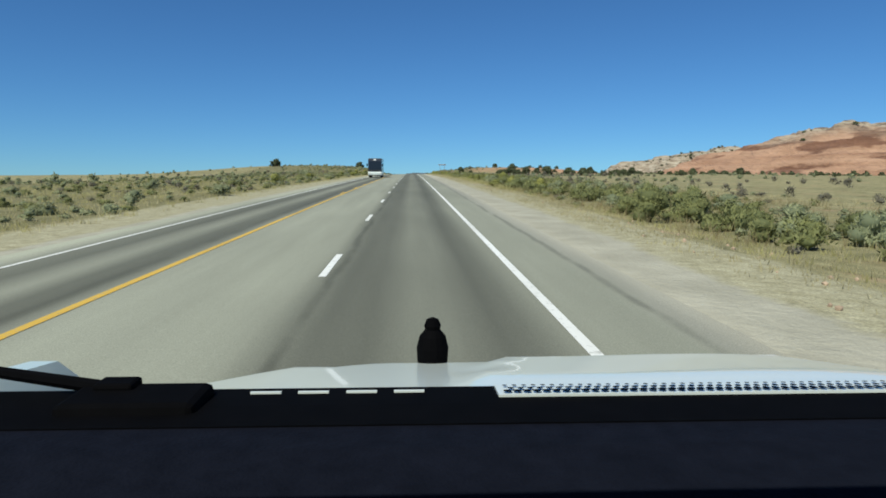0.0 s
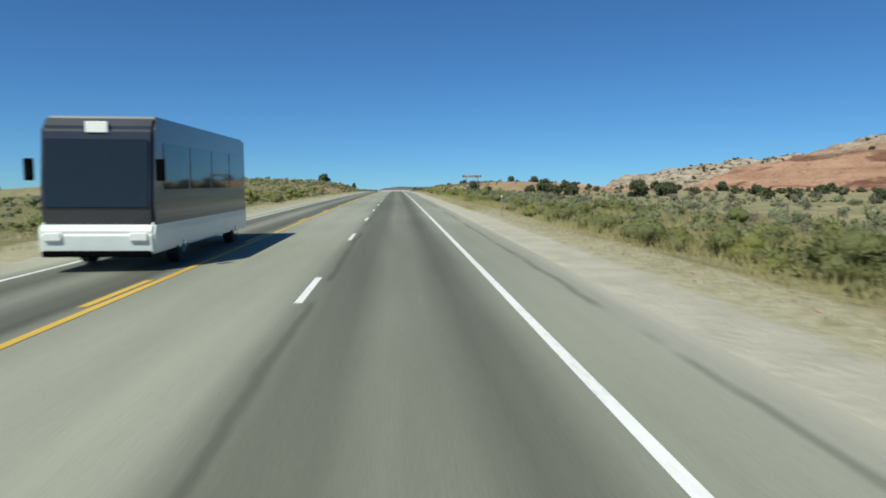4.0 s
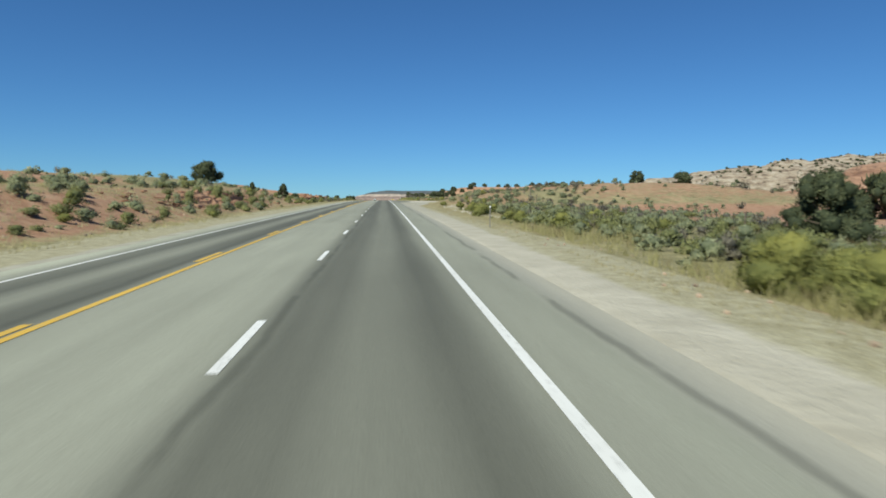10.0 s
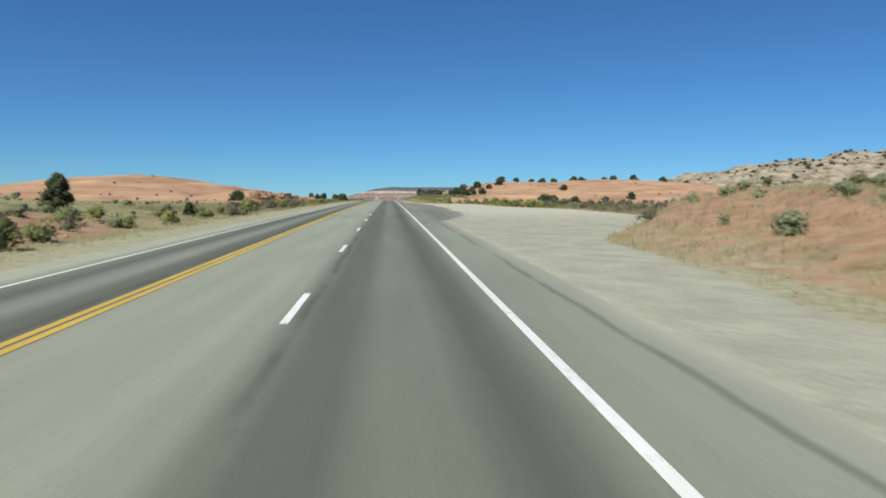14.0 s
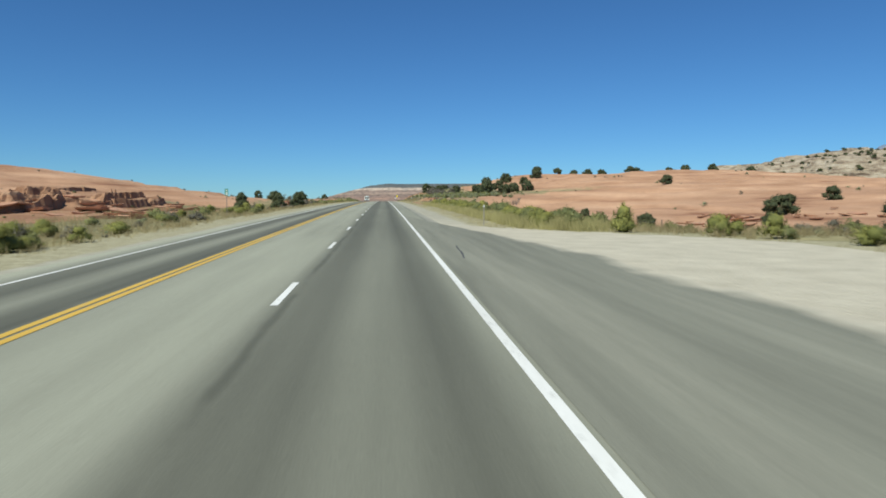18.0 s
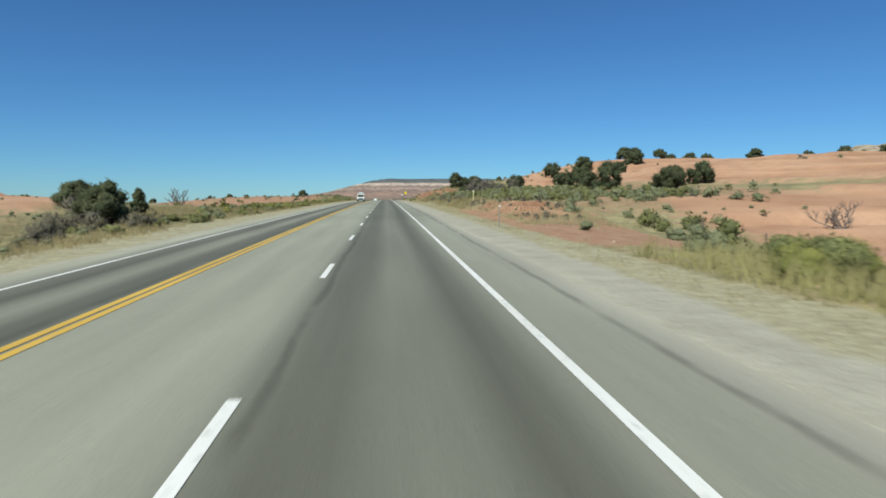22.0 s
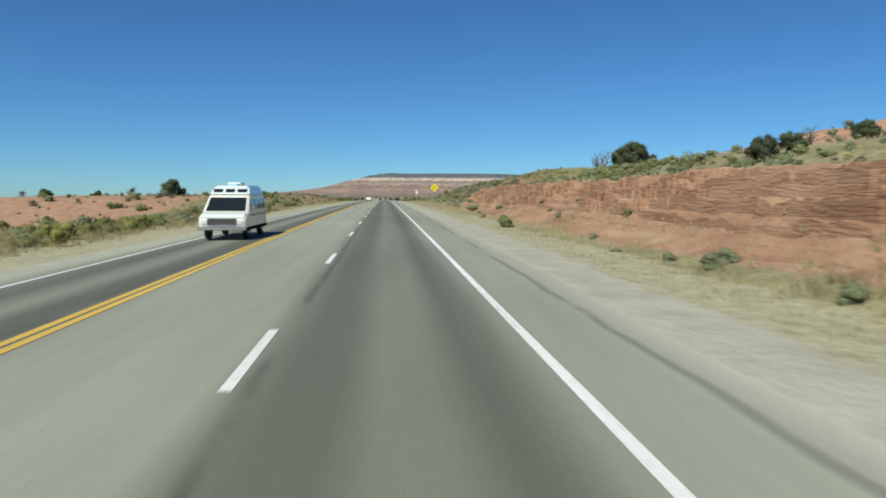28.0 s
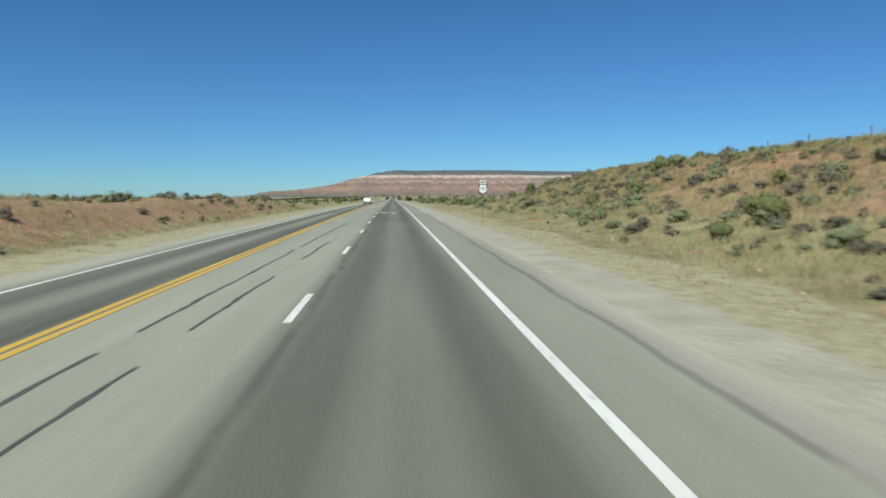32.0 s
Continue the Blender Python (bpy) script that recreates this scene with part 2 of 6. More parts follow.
def asphalt():
    """bands across the road: worn wheel tracks, a pale passing lane, dusty shoulders"""
    m, nt, b = material("sun_bleached_asphalt")
    geo = nt.nodes.new("ShaderNodeNewGeometry")
    sep = nt.nodes.new("ShaderNodeSeparateXYZ")
    nt.links.new(geo.outputs["Position"], sep.inputs[0])
    wob = noise_tex(nt, 0.25, 3, (1, 0.12, 1))
    add = node(nt, "ShaderNodeMath")
    add.operation = "MULTIPLY_ADD"
    add.inputs[1].default_value = 0.4
    nt.links.new(wob, add.inputs[0])
    nt.links.new(sep.outputs[0], add.inputs[2])
    mp = node(nt, "ShaderNodeMapRange")
    mp.inputs["From Min"].default_value, mp.inputs["From Max"].default_value = -11.0 + 0.2, 5.2 + 0.2
    nt.links.new(add.outputs[0], mp.inputs[0])

    def grey(v, warm=0.82):
        return (v, v * 1.015, v * warm * 0.985)

    xs = [(-11, grey(0.38, 0.78)), (-9.3, grey(0.35, 0.8)), (-8.9, grey(0.27)), (-8.3, grey(0.15)), (-7.7, grey(0.115)), (-7.2, grey(0.2)), (-6.8, grey(0.23)),
          (-6.2, grey(0.125)), (-5.7, grey(0.11)), (-5.35, grey(0.17)), (-4.95, grey(0.275)), (-4.2, grey(0.297)), (-3.4, grey(0.28)), (-2.7, grey(0.297)), (-2.05, grey(0.265)), (-1.72, grey(0.17)), (-1.3, grey(0.125)), (-0.75, grey(0.128)),
          (-0.25, grey(0.185)), (0.35, grey(0.172)), (0.85, grey(0.115)), (1.2, grey(0.135)), (1.6, grey(0.215)), (2.0, grey(0.255)), (3.0, grey(0.268)), (3.4, (0.29, 0.284, 0.236)), (3.85, (0.37, 0.352, 0.285)), (5.2, (0.36, 0.35, 0.285))]
    r = ramp(nt, mp.outputs[0], [((x + 11) / 16.2, c) for x, c in xs])
    streak = ramp(nt, noise_tex(nt, 1.6, 5, (1, 0.05, 1)), [(0.3, (0.91, 0.91, 0.91)), (0.7, (1.06, 1.06, 1.06))])
    patch = ramp(nt, noise_tex(nt, 0.12, 4, (1, 0.35, 1)), [(0.35, (0.9, 0.9, 0.9)), (0.65, (1.08, 1.08, 1.08))])
    grain = ramp(nt, noise_tex(nt, 60, 3), [(0.3, (0.78, 0.78, 0.78)), (0.7, (1.2, 1.2, 1.2))])
    col = mixed(nt, 1.0, r.outputs[0], streak.outputs[0], "MULTIPLY")
    col = mixed(nt, 1.0, col, patch.outputs[0], "MULTIPLY")
    col = mixed(nt, 1.0, col, grain.outputs[0], "MULTIPLY")
    # paving joints: a broken dark line beside the lane dashes, a fainter one at the shoulder's edge
    for at, half, deep in ((-1.6, 0.12, 0.7), (3.2, 0.12, 0.66), (-5.6, 0.2, 0.8)):
        off = node(nt, "ShaderNodeMath")
        off.operation = "MULTIPLY_ADD"
        off.inputs[1].default_value = 0.35
        off.inputs[2].default_value = -at - 0.175
        nt.links.new(noise_tex(nt, 0.9, 5, (1, 0.35, 1)), off.inputs[0])
        gap = node(nt, "ShaderNodeMath")
        nt.links.new(off.outputs[0], gap.inputs[0])
        nt.links.new(sep.outputs[0], gap.inputs[1])
        size = node(nt, "ShaderNodeMath")
        size.operation = "ABSOLUTE"
        nt.links.new(gap.outputs[0], size.inputs[0])
        line = node(nt, "ShaderNodeMapRange")
        line.inputs["From Min"].default_value, line.inputs["From Max"].default_value = 0.25 * half, half
        line.inputs["To Min"].default_value, line.inputs["To Max"].default_value = 1.0, 0.0
        nt.links.new(size.outputs[0], line.inputs[0])
        broken = ramp(nt, noise_tex(nt, 0.55, 5, (0.3, 0.5, 1)), [(0.36, (0, 0, 0)), (0.5, (1, 1, 1))])
        k = mixed(nt, 1.0, line.outputs[0], broken.outputs[0], "MULTIPLY")
        col = mixed(nt, k, col, mixed(nt, 1.0, col, (deep, deep, deep), "MULTIPLY"))
    nt.links.new(col, b.inputs["Base Color"])
    b.inputs["Roughness"].default_value = 0.85
    b.inputs["Specular IOR Level"].default_value = 0.25
    bumped(nt, b, noise_tex(nt, 45, 4), 0.35, 0.01)
    return m


M_ASPHALT = asphalt()


def rock_color(nt, scale=1.0):
    """layered red sandstone: flat-lying bands with broken edges"""
    bands = ramp(nt, noise_tex(nt, 0.35 * scale, 6, (0.12, 0.12, 2.2)), [(0.28, (0.27, 0.135, 0.085)), (0.4, (0.47, 0.28, 0.18)), (0.6, (0.57, 0.36, 0.24)), (0.8, (0.64, 0.44, 0.31))])
    mott = ramp(nt, noise_tex(nt, 0.09 * scale, 6), [(0.3, (0.74, 0.7, 0.67)), (0.7, (1.05, 1.04, 1.02))])
    return mixed(nt, 1.0, bands.outputs[0], mott.outputs[0], "MULTIPLY")


def ground_material():
    m, nt, b = material("desert_ground")
    straw = ramp(nt, noise_tex(nt, 1.7, 6), [(0.25, (0.225, 0.202, 0.106)), (0.5, (0.302, 0.27, 0.15)), (0.75, (0.378, 0.338, 0.2))])
    sagey = ramp(nt, noise_tex(nt, 2.3, 6), [(0.3, (0.188, 0.174, 0.094)), (0.7, (0.285, 0.26, 0.147))])
    where = ramp(nt, noise_tex(nt, 0.16, 5), [(0.42, (0, 0, 0)), (0.6, (1, 1, 1))])
    grass = mixed(nt, where.outputs[0], straw.outputs[0], sagey.outputs[0])
    litter = ramp(nt, noise_tex(nt, 0.7, 6), [(0.36, (0.76, 0.77, 0.72)), (0.5, (1.02, 1.02, 1.0)), (0.68, (1.22, 1.22, 1.18))])
    grass = mixed(nt, 1.0, grass, litter.outputs[0], "MULTIPLY")
    bare = ramp(nt, noise_tex(nt, 0.33, 6), [(0.57, (0, 0, 0)), (0.7, (0.6, 0.6, 0.6))])
    earth = ramp(nt, noise_tex(nt, 1.9, 6), [(0.3, (0.33, 0.2, 0.125)), (0.7, (0.49, 0.325, 0.215))])
    grass = mixed(nt, bare.outputs[0], grass, earth.outputs[0])
    olive = ramp(nt, noise_tex(nt, 1.5, 6), [(0.3, (0.125, 0.12, 0.058)), (0.5, (0.185, 0.172, 0.09)), (0.72, (0.265, 0.238, 0.135))])
    soil = ramp(nt, noise_tex(nt, 1.1, 7), [(0.25, (0.265, 0.148, 0.09)), (0.5, (0.37, 0.222, 0.142)), (0.78, (0.45, 0.305, 0.208))])
    pebble = ramp(nt, noise_tex(nt, 22, 4), [(0.35, (0.7, 0.7, 0.7)), (0.65, (1.15, 1.15, 1.15))])
    gravel = ramp(nt, noise_tex(nt, 0.8, 6), [(0.3, (0.318, 0.302, 0.24)), (0.7, (0.42, 0.398, 0.322))])

    def blend(name):
        """an attribute edge, broken up by noise"""
        n = nt.nodes.new("ShaderNodeMath")
        n.operation = "MULTIPLY_ADD"
        nt.links.new(noise_tex(nt, 0.9, 6), n.inputs[0])
        n.inputs[1].default_value = 0.9
        nt.links.new(attr(nt, name), n.inputs[2])
        r = node(nt, "ShaderNodeMapRange")
        r.inputs["From Min"].default_value, r.inputs["From Max"].default_value = 0.78, 1.1
        nt.links.new(n.outputs[0], r.inputs[0])
        return r.outputs[0]

    grass = mixed(nt, blend("lush"), grass, olive.outputs[0])
    bleached = ramp(nt, noise_tex(nt, 2.6, 7), [(0.28, (0.28, 0.255, 0.158)), (0.5, (0.365, 0.337, 0.224)), (0.72, (0.44, 0.41, 0.285))])
    grass = mixed(nt, blend("straw"), grass, bleached.outputs[0])
    col = mixed(nt, blend("soil"), grass, soil.outputs[0])
    col = mixed(nt, blend("rock"), col, rock_color(nt))
    col = mixed(nt, 1.0, col, pebble.outputs[0], "MULTIPLY")
    pale = ramp(nt, noise_tex(nt, 0.8, 6), [(0.3, (0.43, 0.395, 0.315)), (0.7, (0.535, 0.495, 0.4))])
    gravel = mixed(nt, attr(nt, "turnout"), gravel.outputs[0], pale.outputs[0])
    grit = ramp(nt, noise_tex(nt, 30, 3), [(0.35, (0.92, 0.92, 0.92)), (0.65, (1.04, 1.04, 1.04))])
    col = mixed(nt, blend("gravel"), col, mixed(nt, 1.0, gravel, grit.outputs[0], "MULTIPLY"))
    nt.links.new(col, b.inputs["Base Color"])
    b.inputs["Roughness"].default_value = 0.95
    b.inputs["Specular IOR Level"].default_value = 0.15
    bumped(nt, b, noise_tex(nt, 5, 8), 0.6, 0.12)
    return m


M_GROUND = ground_material()


def sandstone_material(name, cap_from, cap_to):
    """red slickrock under a cap of bleached stone that starts at a height"""
    m, nt, b = material(name)
    geo = nt.nodes.new("ShaderNodeNewGeometry")
    sep = nt.nodes.new("ShaderNodeSeparateXYZ")
    nt.links.new(geo.outputs["Position"], sep.inputs[0])
    lift = nt.nodes.new("ShaderNodeMath")
    lift.operation = "MULTIPLY_ADD"
    lift.inputs[1].default_value = 30.0
    nt.links.new(noise_tex(nt, 0.012, 5), lift.inputs[0])
    nt.links.new(sep.outputs[2], lift.inputs[2])
    r = node(nt, "ShaderNodeMapRange")
    r.inputs["From Min"].default_value, r.inputs["From Max"].default_value = cap_from + 15, cap_to + 15
    nt.links.new(lift.outputs[0], r.inputs[0])
    red = rock_color(nt, 0.3)
    # dark blotches paint the shade of alcoves and ledges into the red stone
    alcove_shade = ramp(nt, noise_tex(nt, 0.022, 6, (1, 1, 3.5)), [(0.41, (0.42, 0.33, 0.3)), (0.48, (0.96, 0.93, 0.92))])
    red = mixed(nt, 1.0, red, alcove_shade.outputs[0], "MULTIPLY")
    white = ramp(nt, noise_tex(nt, 0.08, 7, (1, 1, 3)), [(0.36, (0.17, 0.125, 0.09)), (0.46, (0.36, 0.285, 0.205)), (0.56, (0.46, 0.385, 0.29)), (0.72, (0.55, 0.475, 0.375))])
    nt.links.new(mixed(nt, r.outputs[0], red, white.outputs[0]), b.inputs["Base Color"])
    b.inputs["Roughness"].default_value = 0.95
    bumped(nt, b, noise_tex(nt, 0.16, 8, (1, 1, 4.5)), 1.0, 6.0)
    return m


# ---- the lie of the land ----
def road_z(y):
    """height of the road's crown line: a long climb that eases off, then a slight fall"""
    y = np.asarray(y, float)
    up = 0.042 * y - np.where(y > 0, y * y / 40000, 0)
    down = 17.0 - 0.008 * (np.minimum(y, 1500) - 1000)
    return np.where(y < -200, -8.4, np.where(y < 1000, up, down))


def crown(x):
    return -0.015 * np.maximum(0, -1.81 - np.maximum(x, -11.0))


# slopes beside the road: side, first and last y, softness, inner and outer distance, rise
BANKS = [
    (1, -150, 360, 30, 6.5, 11, -0.45), (1, 378, 424, 14, 9, 19, 2.3), (1, 385, 432, 18, 19, 42, 2.0), (1, 535, 632, 22, 8.5, 24, -2.1),
    (1, 642, 765, 10, 7.5, 11, 1.15), (1, 650, 750, 20, 11, 38, 0.9), (1, 690, 745, 20, 11, 18, 0.9), (1, 758, 848, 8, 8.8, 15.5, 2.8), (1, 770, 870, 16, 15, 32, 2.5),
    (1, 856, 955, 18, 8, 29, 5.2), (-1, 262, 405, 28, 13, 21, 1.7), (-1, 582, 626, 14, 12, 20, -1.2),
    (-1, 690, 822, 18, 15, 42, -3.0), (-1, 832, 965, 14, 12.5, 19, 1.7), (-1, 838, 965, 20, 20, 34, -0.9),
]
# rounded hills: x, y, height, reach to the west, to the east, along the road
HILLS = [
    (-65, 310, 2.0, 30, 30, 65), (-38, 395, 1.9, 15, 17, 42), (-92, 642, 9.2, 40, 30, 50), (-36, 568, 2.0, 9, 8, 17), (132, 802, 13.9, 66, 78, 104),
    (70, 410, 0.8, 30, 60, 60), (-60, 880, 1.4, 30, 20, 40),
]


def turnout(y):
    """how far the paved and gravelled ground reaches to the east of the road"""
    wide = smooth(372, 404, y) * 3.2 + smooth(404, 436, y) * 15.5
    return 5.2 + wide * (1 - 0.37 * smooth(468, 490, y)) * (1 - smooth(512, 530, y))


def rise(x, y):
    """height of the ground against the road's crown line"""
    x, y = np.asarray(x, float), np.asarray(y, float)
    out = np.zeros(np.broadcast(x, y).shape)
    for side, y0, y1, soft, a, b, h in BANKS:
        run = smooth(y0 - soft, y0 + soft, y) * (1 - smooth(y1 - soft, y1 + soft, y))
        out = out + h * run * smooth(a, b, side * x) * (1 - smooth(50, 100, side * x))
    for hx, hy, h, west, east, along in HILLS:
        rx = np.where(x < hx, west, east)
        along = np.where(y > hy, along * 0.6, along) if hx > 100 else along
        near = smooth(22, 72, x) if hx > 60 else smooth(13, 30, -x) if hx < 0 else 1.0
        out = out + near * h * np.exp(-0.5 * ((x - hx) / rx) ** 2 - 0.5 * ((y - hy) / along) ** 2)
    # the western plain falls away from the road
    fall = 1 - 0.75 * smooth(230, 300, y) * (1 - smooth(660, 720, y))
    out = out - fall * np.clip(0.036 * (-x - 36), 0, 24)
    off = np.maximum(np.maximum(x - 5.2, -11.0 - x), 0)
    rough = 0.14 * fbm(x / 5, y / 5, 3) * smooth(0.5, 4, off) + 0.7 * fbm(x / 45, y / 45, 5) * smooth(10, 45, off)
    # broken ledges on the steep red cuts
    cut = soil_mask(x, y) * smooth(9, 10.5, np.abs(x))
    ledge = 0.55 * (np.round(out * 2.6 + fbm(x / 3, y / 7, 8)) / 2.6 - out) + 0.25 * fbm(x / 1.6, y / 2.6, 11, 3)
    bare = rock_mask(x, y) * smooth(16, 24, np.abs(x))
    tilt = out + 0.9 * fbm(x / 16, y / 16, 17)
    beds = 0.62 * (np.round(tilt / 1.3) * 1.3 - tilt) + 0.3 * fbm(x / 6, y / 6, 19)
    out = out + rough + cut * ledge * smooth(0.2, 1.0, out) + bare * beds
    flat = 1 - smooth(-1.0, 2.5, x - turnout(y)) * smooth(5.2, 6.0, x)
    out = np.where(x > 0, out * (1 - flat), out * smooth(11.0, 14.5, -x))
    out = out + crown(x) - np.where((x > -9.55) & (x < 3.75), 0.07, 0.018)
    return out


def zone(x, y, x0, x1, y0, y1, sx, sy):
    return smooth(x0 - sx, x0 + sx, x) * (1 - smooth(x1 - sx, x1 + sx, x)) * smooth(y0 - sy, y0 + sy, y) * (1 - smooth(y1 - sy, y1 + sy, y))


def soil_mask(x, y):
    """bare red earth"""
    zones = [(-20, -15, 325, 372, 2, 14), (-24, -14, 385, 424, 2, 12), (12, 34, 392, 430, 3, 8), (-40, -25, 300, 350, 6, 15), (7.2, 15, 618, 668, 0.8, 6), (9.0, 17.5, 746, 846, 1, 6), (15, 24, 742, 772, 3, 8),
             (24, 100, 318, 372, 4, 10), (-20, -14.2, 262, 322, 1.5, 8), (-60, -40, 690, 840, 8, 30), (-130, -60, 700, 960, 15, 40), (19, 26, 852, 960, 3, 12), (-60, -24, 815, 885, 4, 12)]
    total = 0.0
    for z in zones:
        total = np.maximum(total, zone(x, y, *z))
    # thinner earth, half grown over
    for z in ((-21, -13.5, 842, 950, 1.5, 10), (-24, -13, 285, 420, 2, 20), (13, 27, 846, 950, 3, 15), (12, 40, 640, 700, 4, 10), (8.5, 24, 366, 432, 1.5, 8), (30, 140, 372, 470, 6, 15), (-30, -14, 838, 880, 2, 8), (8.6, 17, 656, 676, 1.5, 5)):
        total = np.maximum(total, 0.55 * zone(x, y, *z))
    return total


def rock_mask(x, y):
    """bare slickrock"""
    d1 = np.exp(-0.5 * ((x - 150) / np.where(x < 150, 78, 150)) ** 2 - 0.5 * ((y - 770) / 130) ** 2)
    d2 = np.exp(-0.5 * ((x + 95) / 44) ** 2 - 0.5 * ((y - 625) / 62) ** 2)
    basin = zone(x, y, 22, 140, 540, 655, 5, 10) * 0.9
    basin = np.maximum(basin, zone(x, y, 40, 140, 470, 560, 6, 20) * 0.9)
    left = zone(x, y, -150, -27, 520, 665, 5, 15)
    return np.maximum.reduce([smooth(0.2, 0.42, d1) * smooth(24, 38, x), smooth(0.2, 0.4, d2), basin, left])


def lush_mask(x, y):
    """greener grass"""
    total = 0.0
    for k, z in ((0.85, (-60, -13, -80, 290, 2, 15)), (0.5, (9.5, 26, -20, 315, 2, 20)), (0.5, (-24, -13, 430, 840, 1.5, 20)), (0.8, (9.5, 30, 668, 765, 1.5, 10)), (0.5, (14, 30, 862, 965, 4, 12)), (0.4, (-60, -20, 700, 960, 8, 30)), (0.35, (17, 40, 775, 860, 3, 10))):
        total = np.maximum(total, k * zone(x, y, *z))
    return total


def gravel_mask(x, y):
    right = 1 - smooth(-0.5, 1.0, x - turnout(y) - 0.25 * fbm(x / 2, y / 3, 29))
    left = 1 - smooth(9.7, 10.9, -x + 0.3 * fbm(x / 2, y / 3, 31))
    return np.where(x > 0, right, left)


def straw_mask(x, y):
    """mown, bleached grass beside the gravel"""
    east = 1 - smooth(1.6, 3.8, x - turnout(y) + 1.2 * fbm(x / 6, y / 10, 37))
    west = 1 - smooth(12.0, 14.2, -x)
    return np.where(x > 0, east, west) * 0.95


def turnout_mask(x, y):
    """crushed pale stone of the turnout, thinner along the first climb"""
    pale = smooth(424, 456, y) * (1 - smooth(520, 545, y)) + 0.55 * smooth(100, 150, y) * (1 - smooth(300, 360, y))
    return np.where(x > 0, pale, 0.0)


def land(x, y):
    return road_z(y) + rise(x, y)


def ground_at(x, y):
    return float(land(np.array([float(x)]), np.array([float(y)]))[0])


def grid_mesh(name, xs, ys, height, mat):
    gx, gy = np.meshgrid(xs, ys)
    gz = height(gx, gy)
    nx, ny = len(xs), len(ys)
    idx = np.arange(nx * ny).reshape(ny, nx)
    quads = np.stack([idx[:-1, :-1], idx[:-1, 1:], idx[1:, 1:], idx[1:, :-1]], -1).reshape(-1, 4)
    me = fast_mesh(name, np.stack([gx, gy, gz], -1).reshape(-1, 3), quads, mat, shade=True)
    return me, gx.ravel(), gy.ravel()


xs = np.concatenate([[-5000, -3500, -2200, -1400, -900, -600, -420, -310, -240, -190], np.arange(-160, -64, 5), np.arange(-64, -26, 1.6), np.arange(-26, -11, 0.5), [-11.0, -10.6, -10.2, -9.8, -9.6, -9.4, -6, -2, 2, 3.4, 3.6, 3.72, 3.85, 4.3, 4.8, 5.25],
                     np.arange(5.5, 30, 0.5), np.arange(30, 64, 1.5), np.arange(64, 200, 5), [200, 240, 300, 380, 480, 620, 800, 1100, 1500, 2200, 3500, 5000]])
ys = np.concatenate([[-3000, -1200, -500, -220, -120], np.arange(-80, 260, 2.5), np.arange(260, 430, 1.4), np.arange(430, 640, 2.2), np.arange(640, 960, 1.3), np.arange(960, 1100, 6), [1110, 1150, 1220, 1320, 1500, 1750, 2000, 2500, 3200, 4200, 5200]])
me, gx, gy = grid_mesh("ground", xs, ys, land, M_GROUND)
for mask_name, fn in (("lush", lush_mask), ("soil", soil_mask), ("rock", rock_mask), ("gravel", gravel_mask), ("straw", straw_mask), ("turnout", turnout_mask)):
    float_attr(me, mask_name, fn(gx, gy))
tagged(new("ground", me), "dry desert ground with straw grass, red earth and bare slickrock", "ground", kind="structure")


def cut_material():
    m, nt, b = material("layered_red_cut")
    col = ramp(nt, noise_tex(nt, 0.7, 7, (0.4, 0.25, 2.2)), [(0.22, (0.25, 0.135, 0.085)), (0.45, (0.345, 0.2, 0.127)), (0.6, (0.4, 0.243, 0.157)), (0.8, (0.46, 0.315, 0.218))])
    dust = ramp(nt, noise_tex(nt, 0.35, 5), [(0.35, (0.8, 0.76, 0.72)), (0.65, (1.1, 1.1, 1.08))])
    grit = ramp(nt, noise_tex(nt, 24, 4), [(0.35, (0.75, 0.75, 0.75)), (0.65, (1.14, 1.14, 1.14))])
    c = mixed(nt, 1.0, col.outputs[0], dust.outputs[0], "MULTIPLY")
    nt.links.new(mixed(nt, 1.0, c, grit.outputs[0], "MULTIPLY"), b.inputs["Base Color"])
    b.inputs["Roughness"].default_value = 0.95
    b.inputs["Specular IOR Level"].default_value = 0.15
    bumped(nt, b, noise_tex(nt, 3.0, 7, (0.5, 0.5, 4)), 0.9, 0.12)
    return m


M_CUT = cut_material()


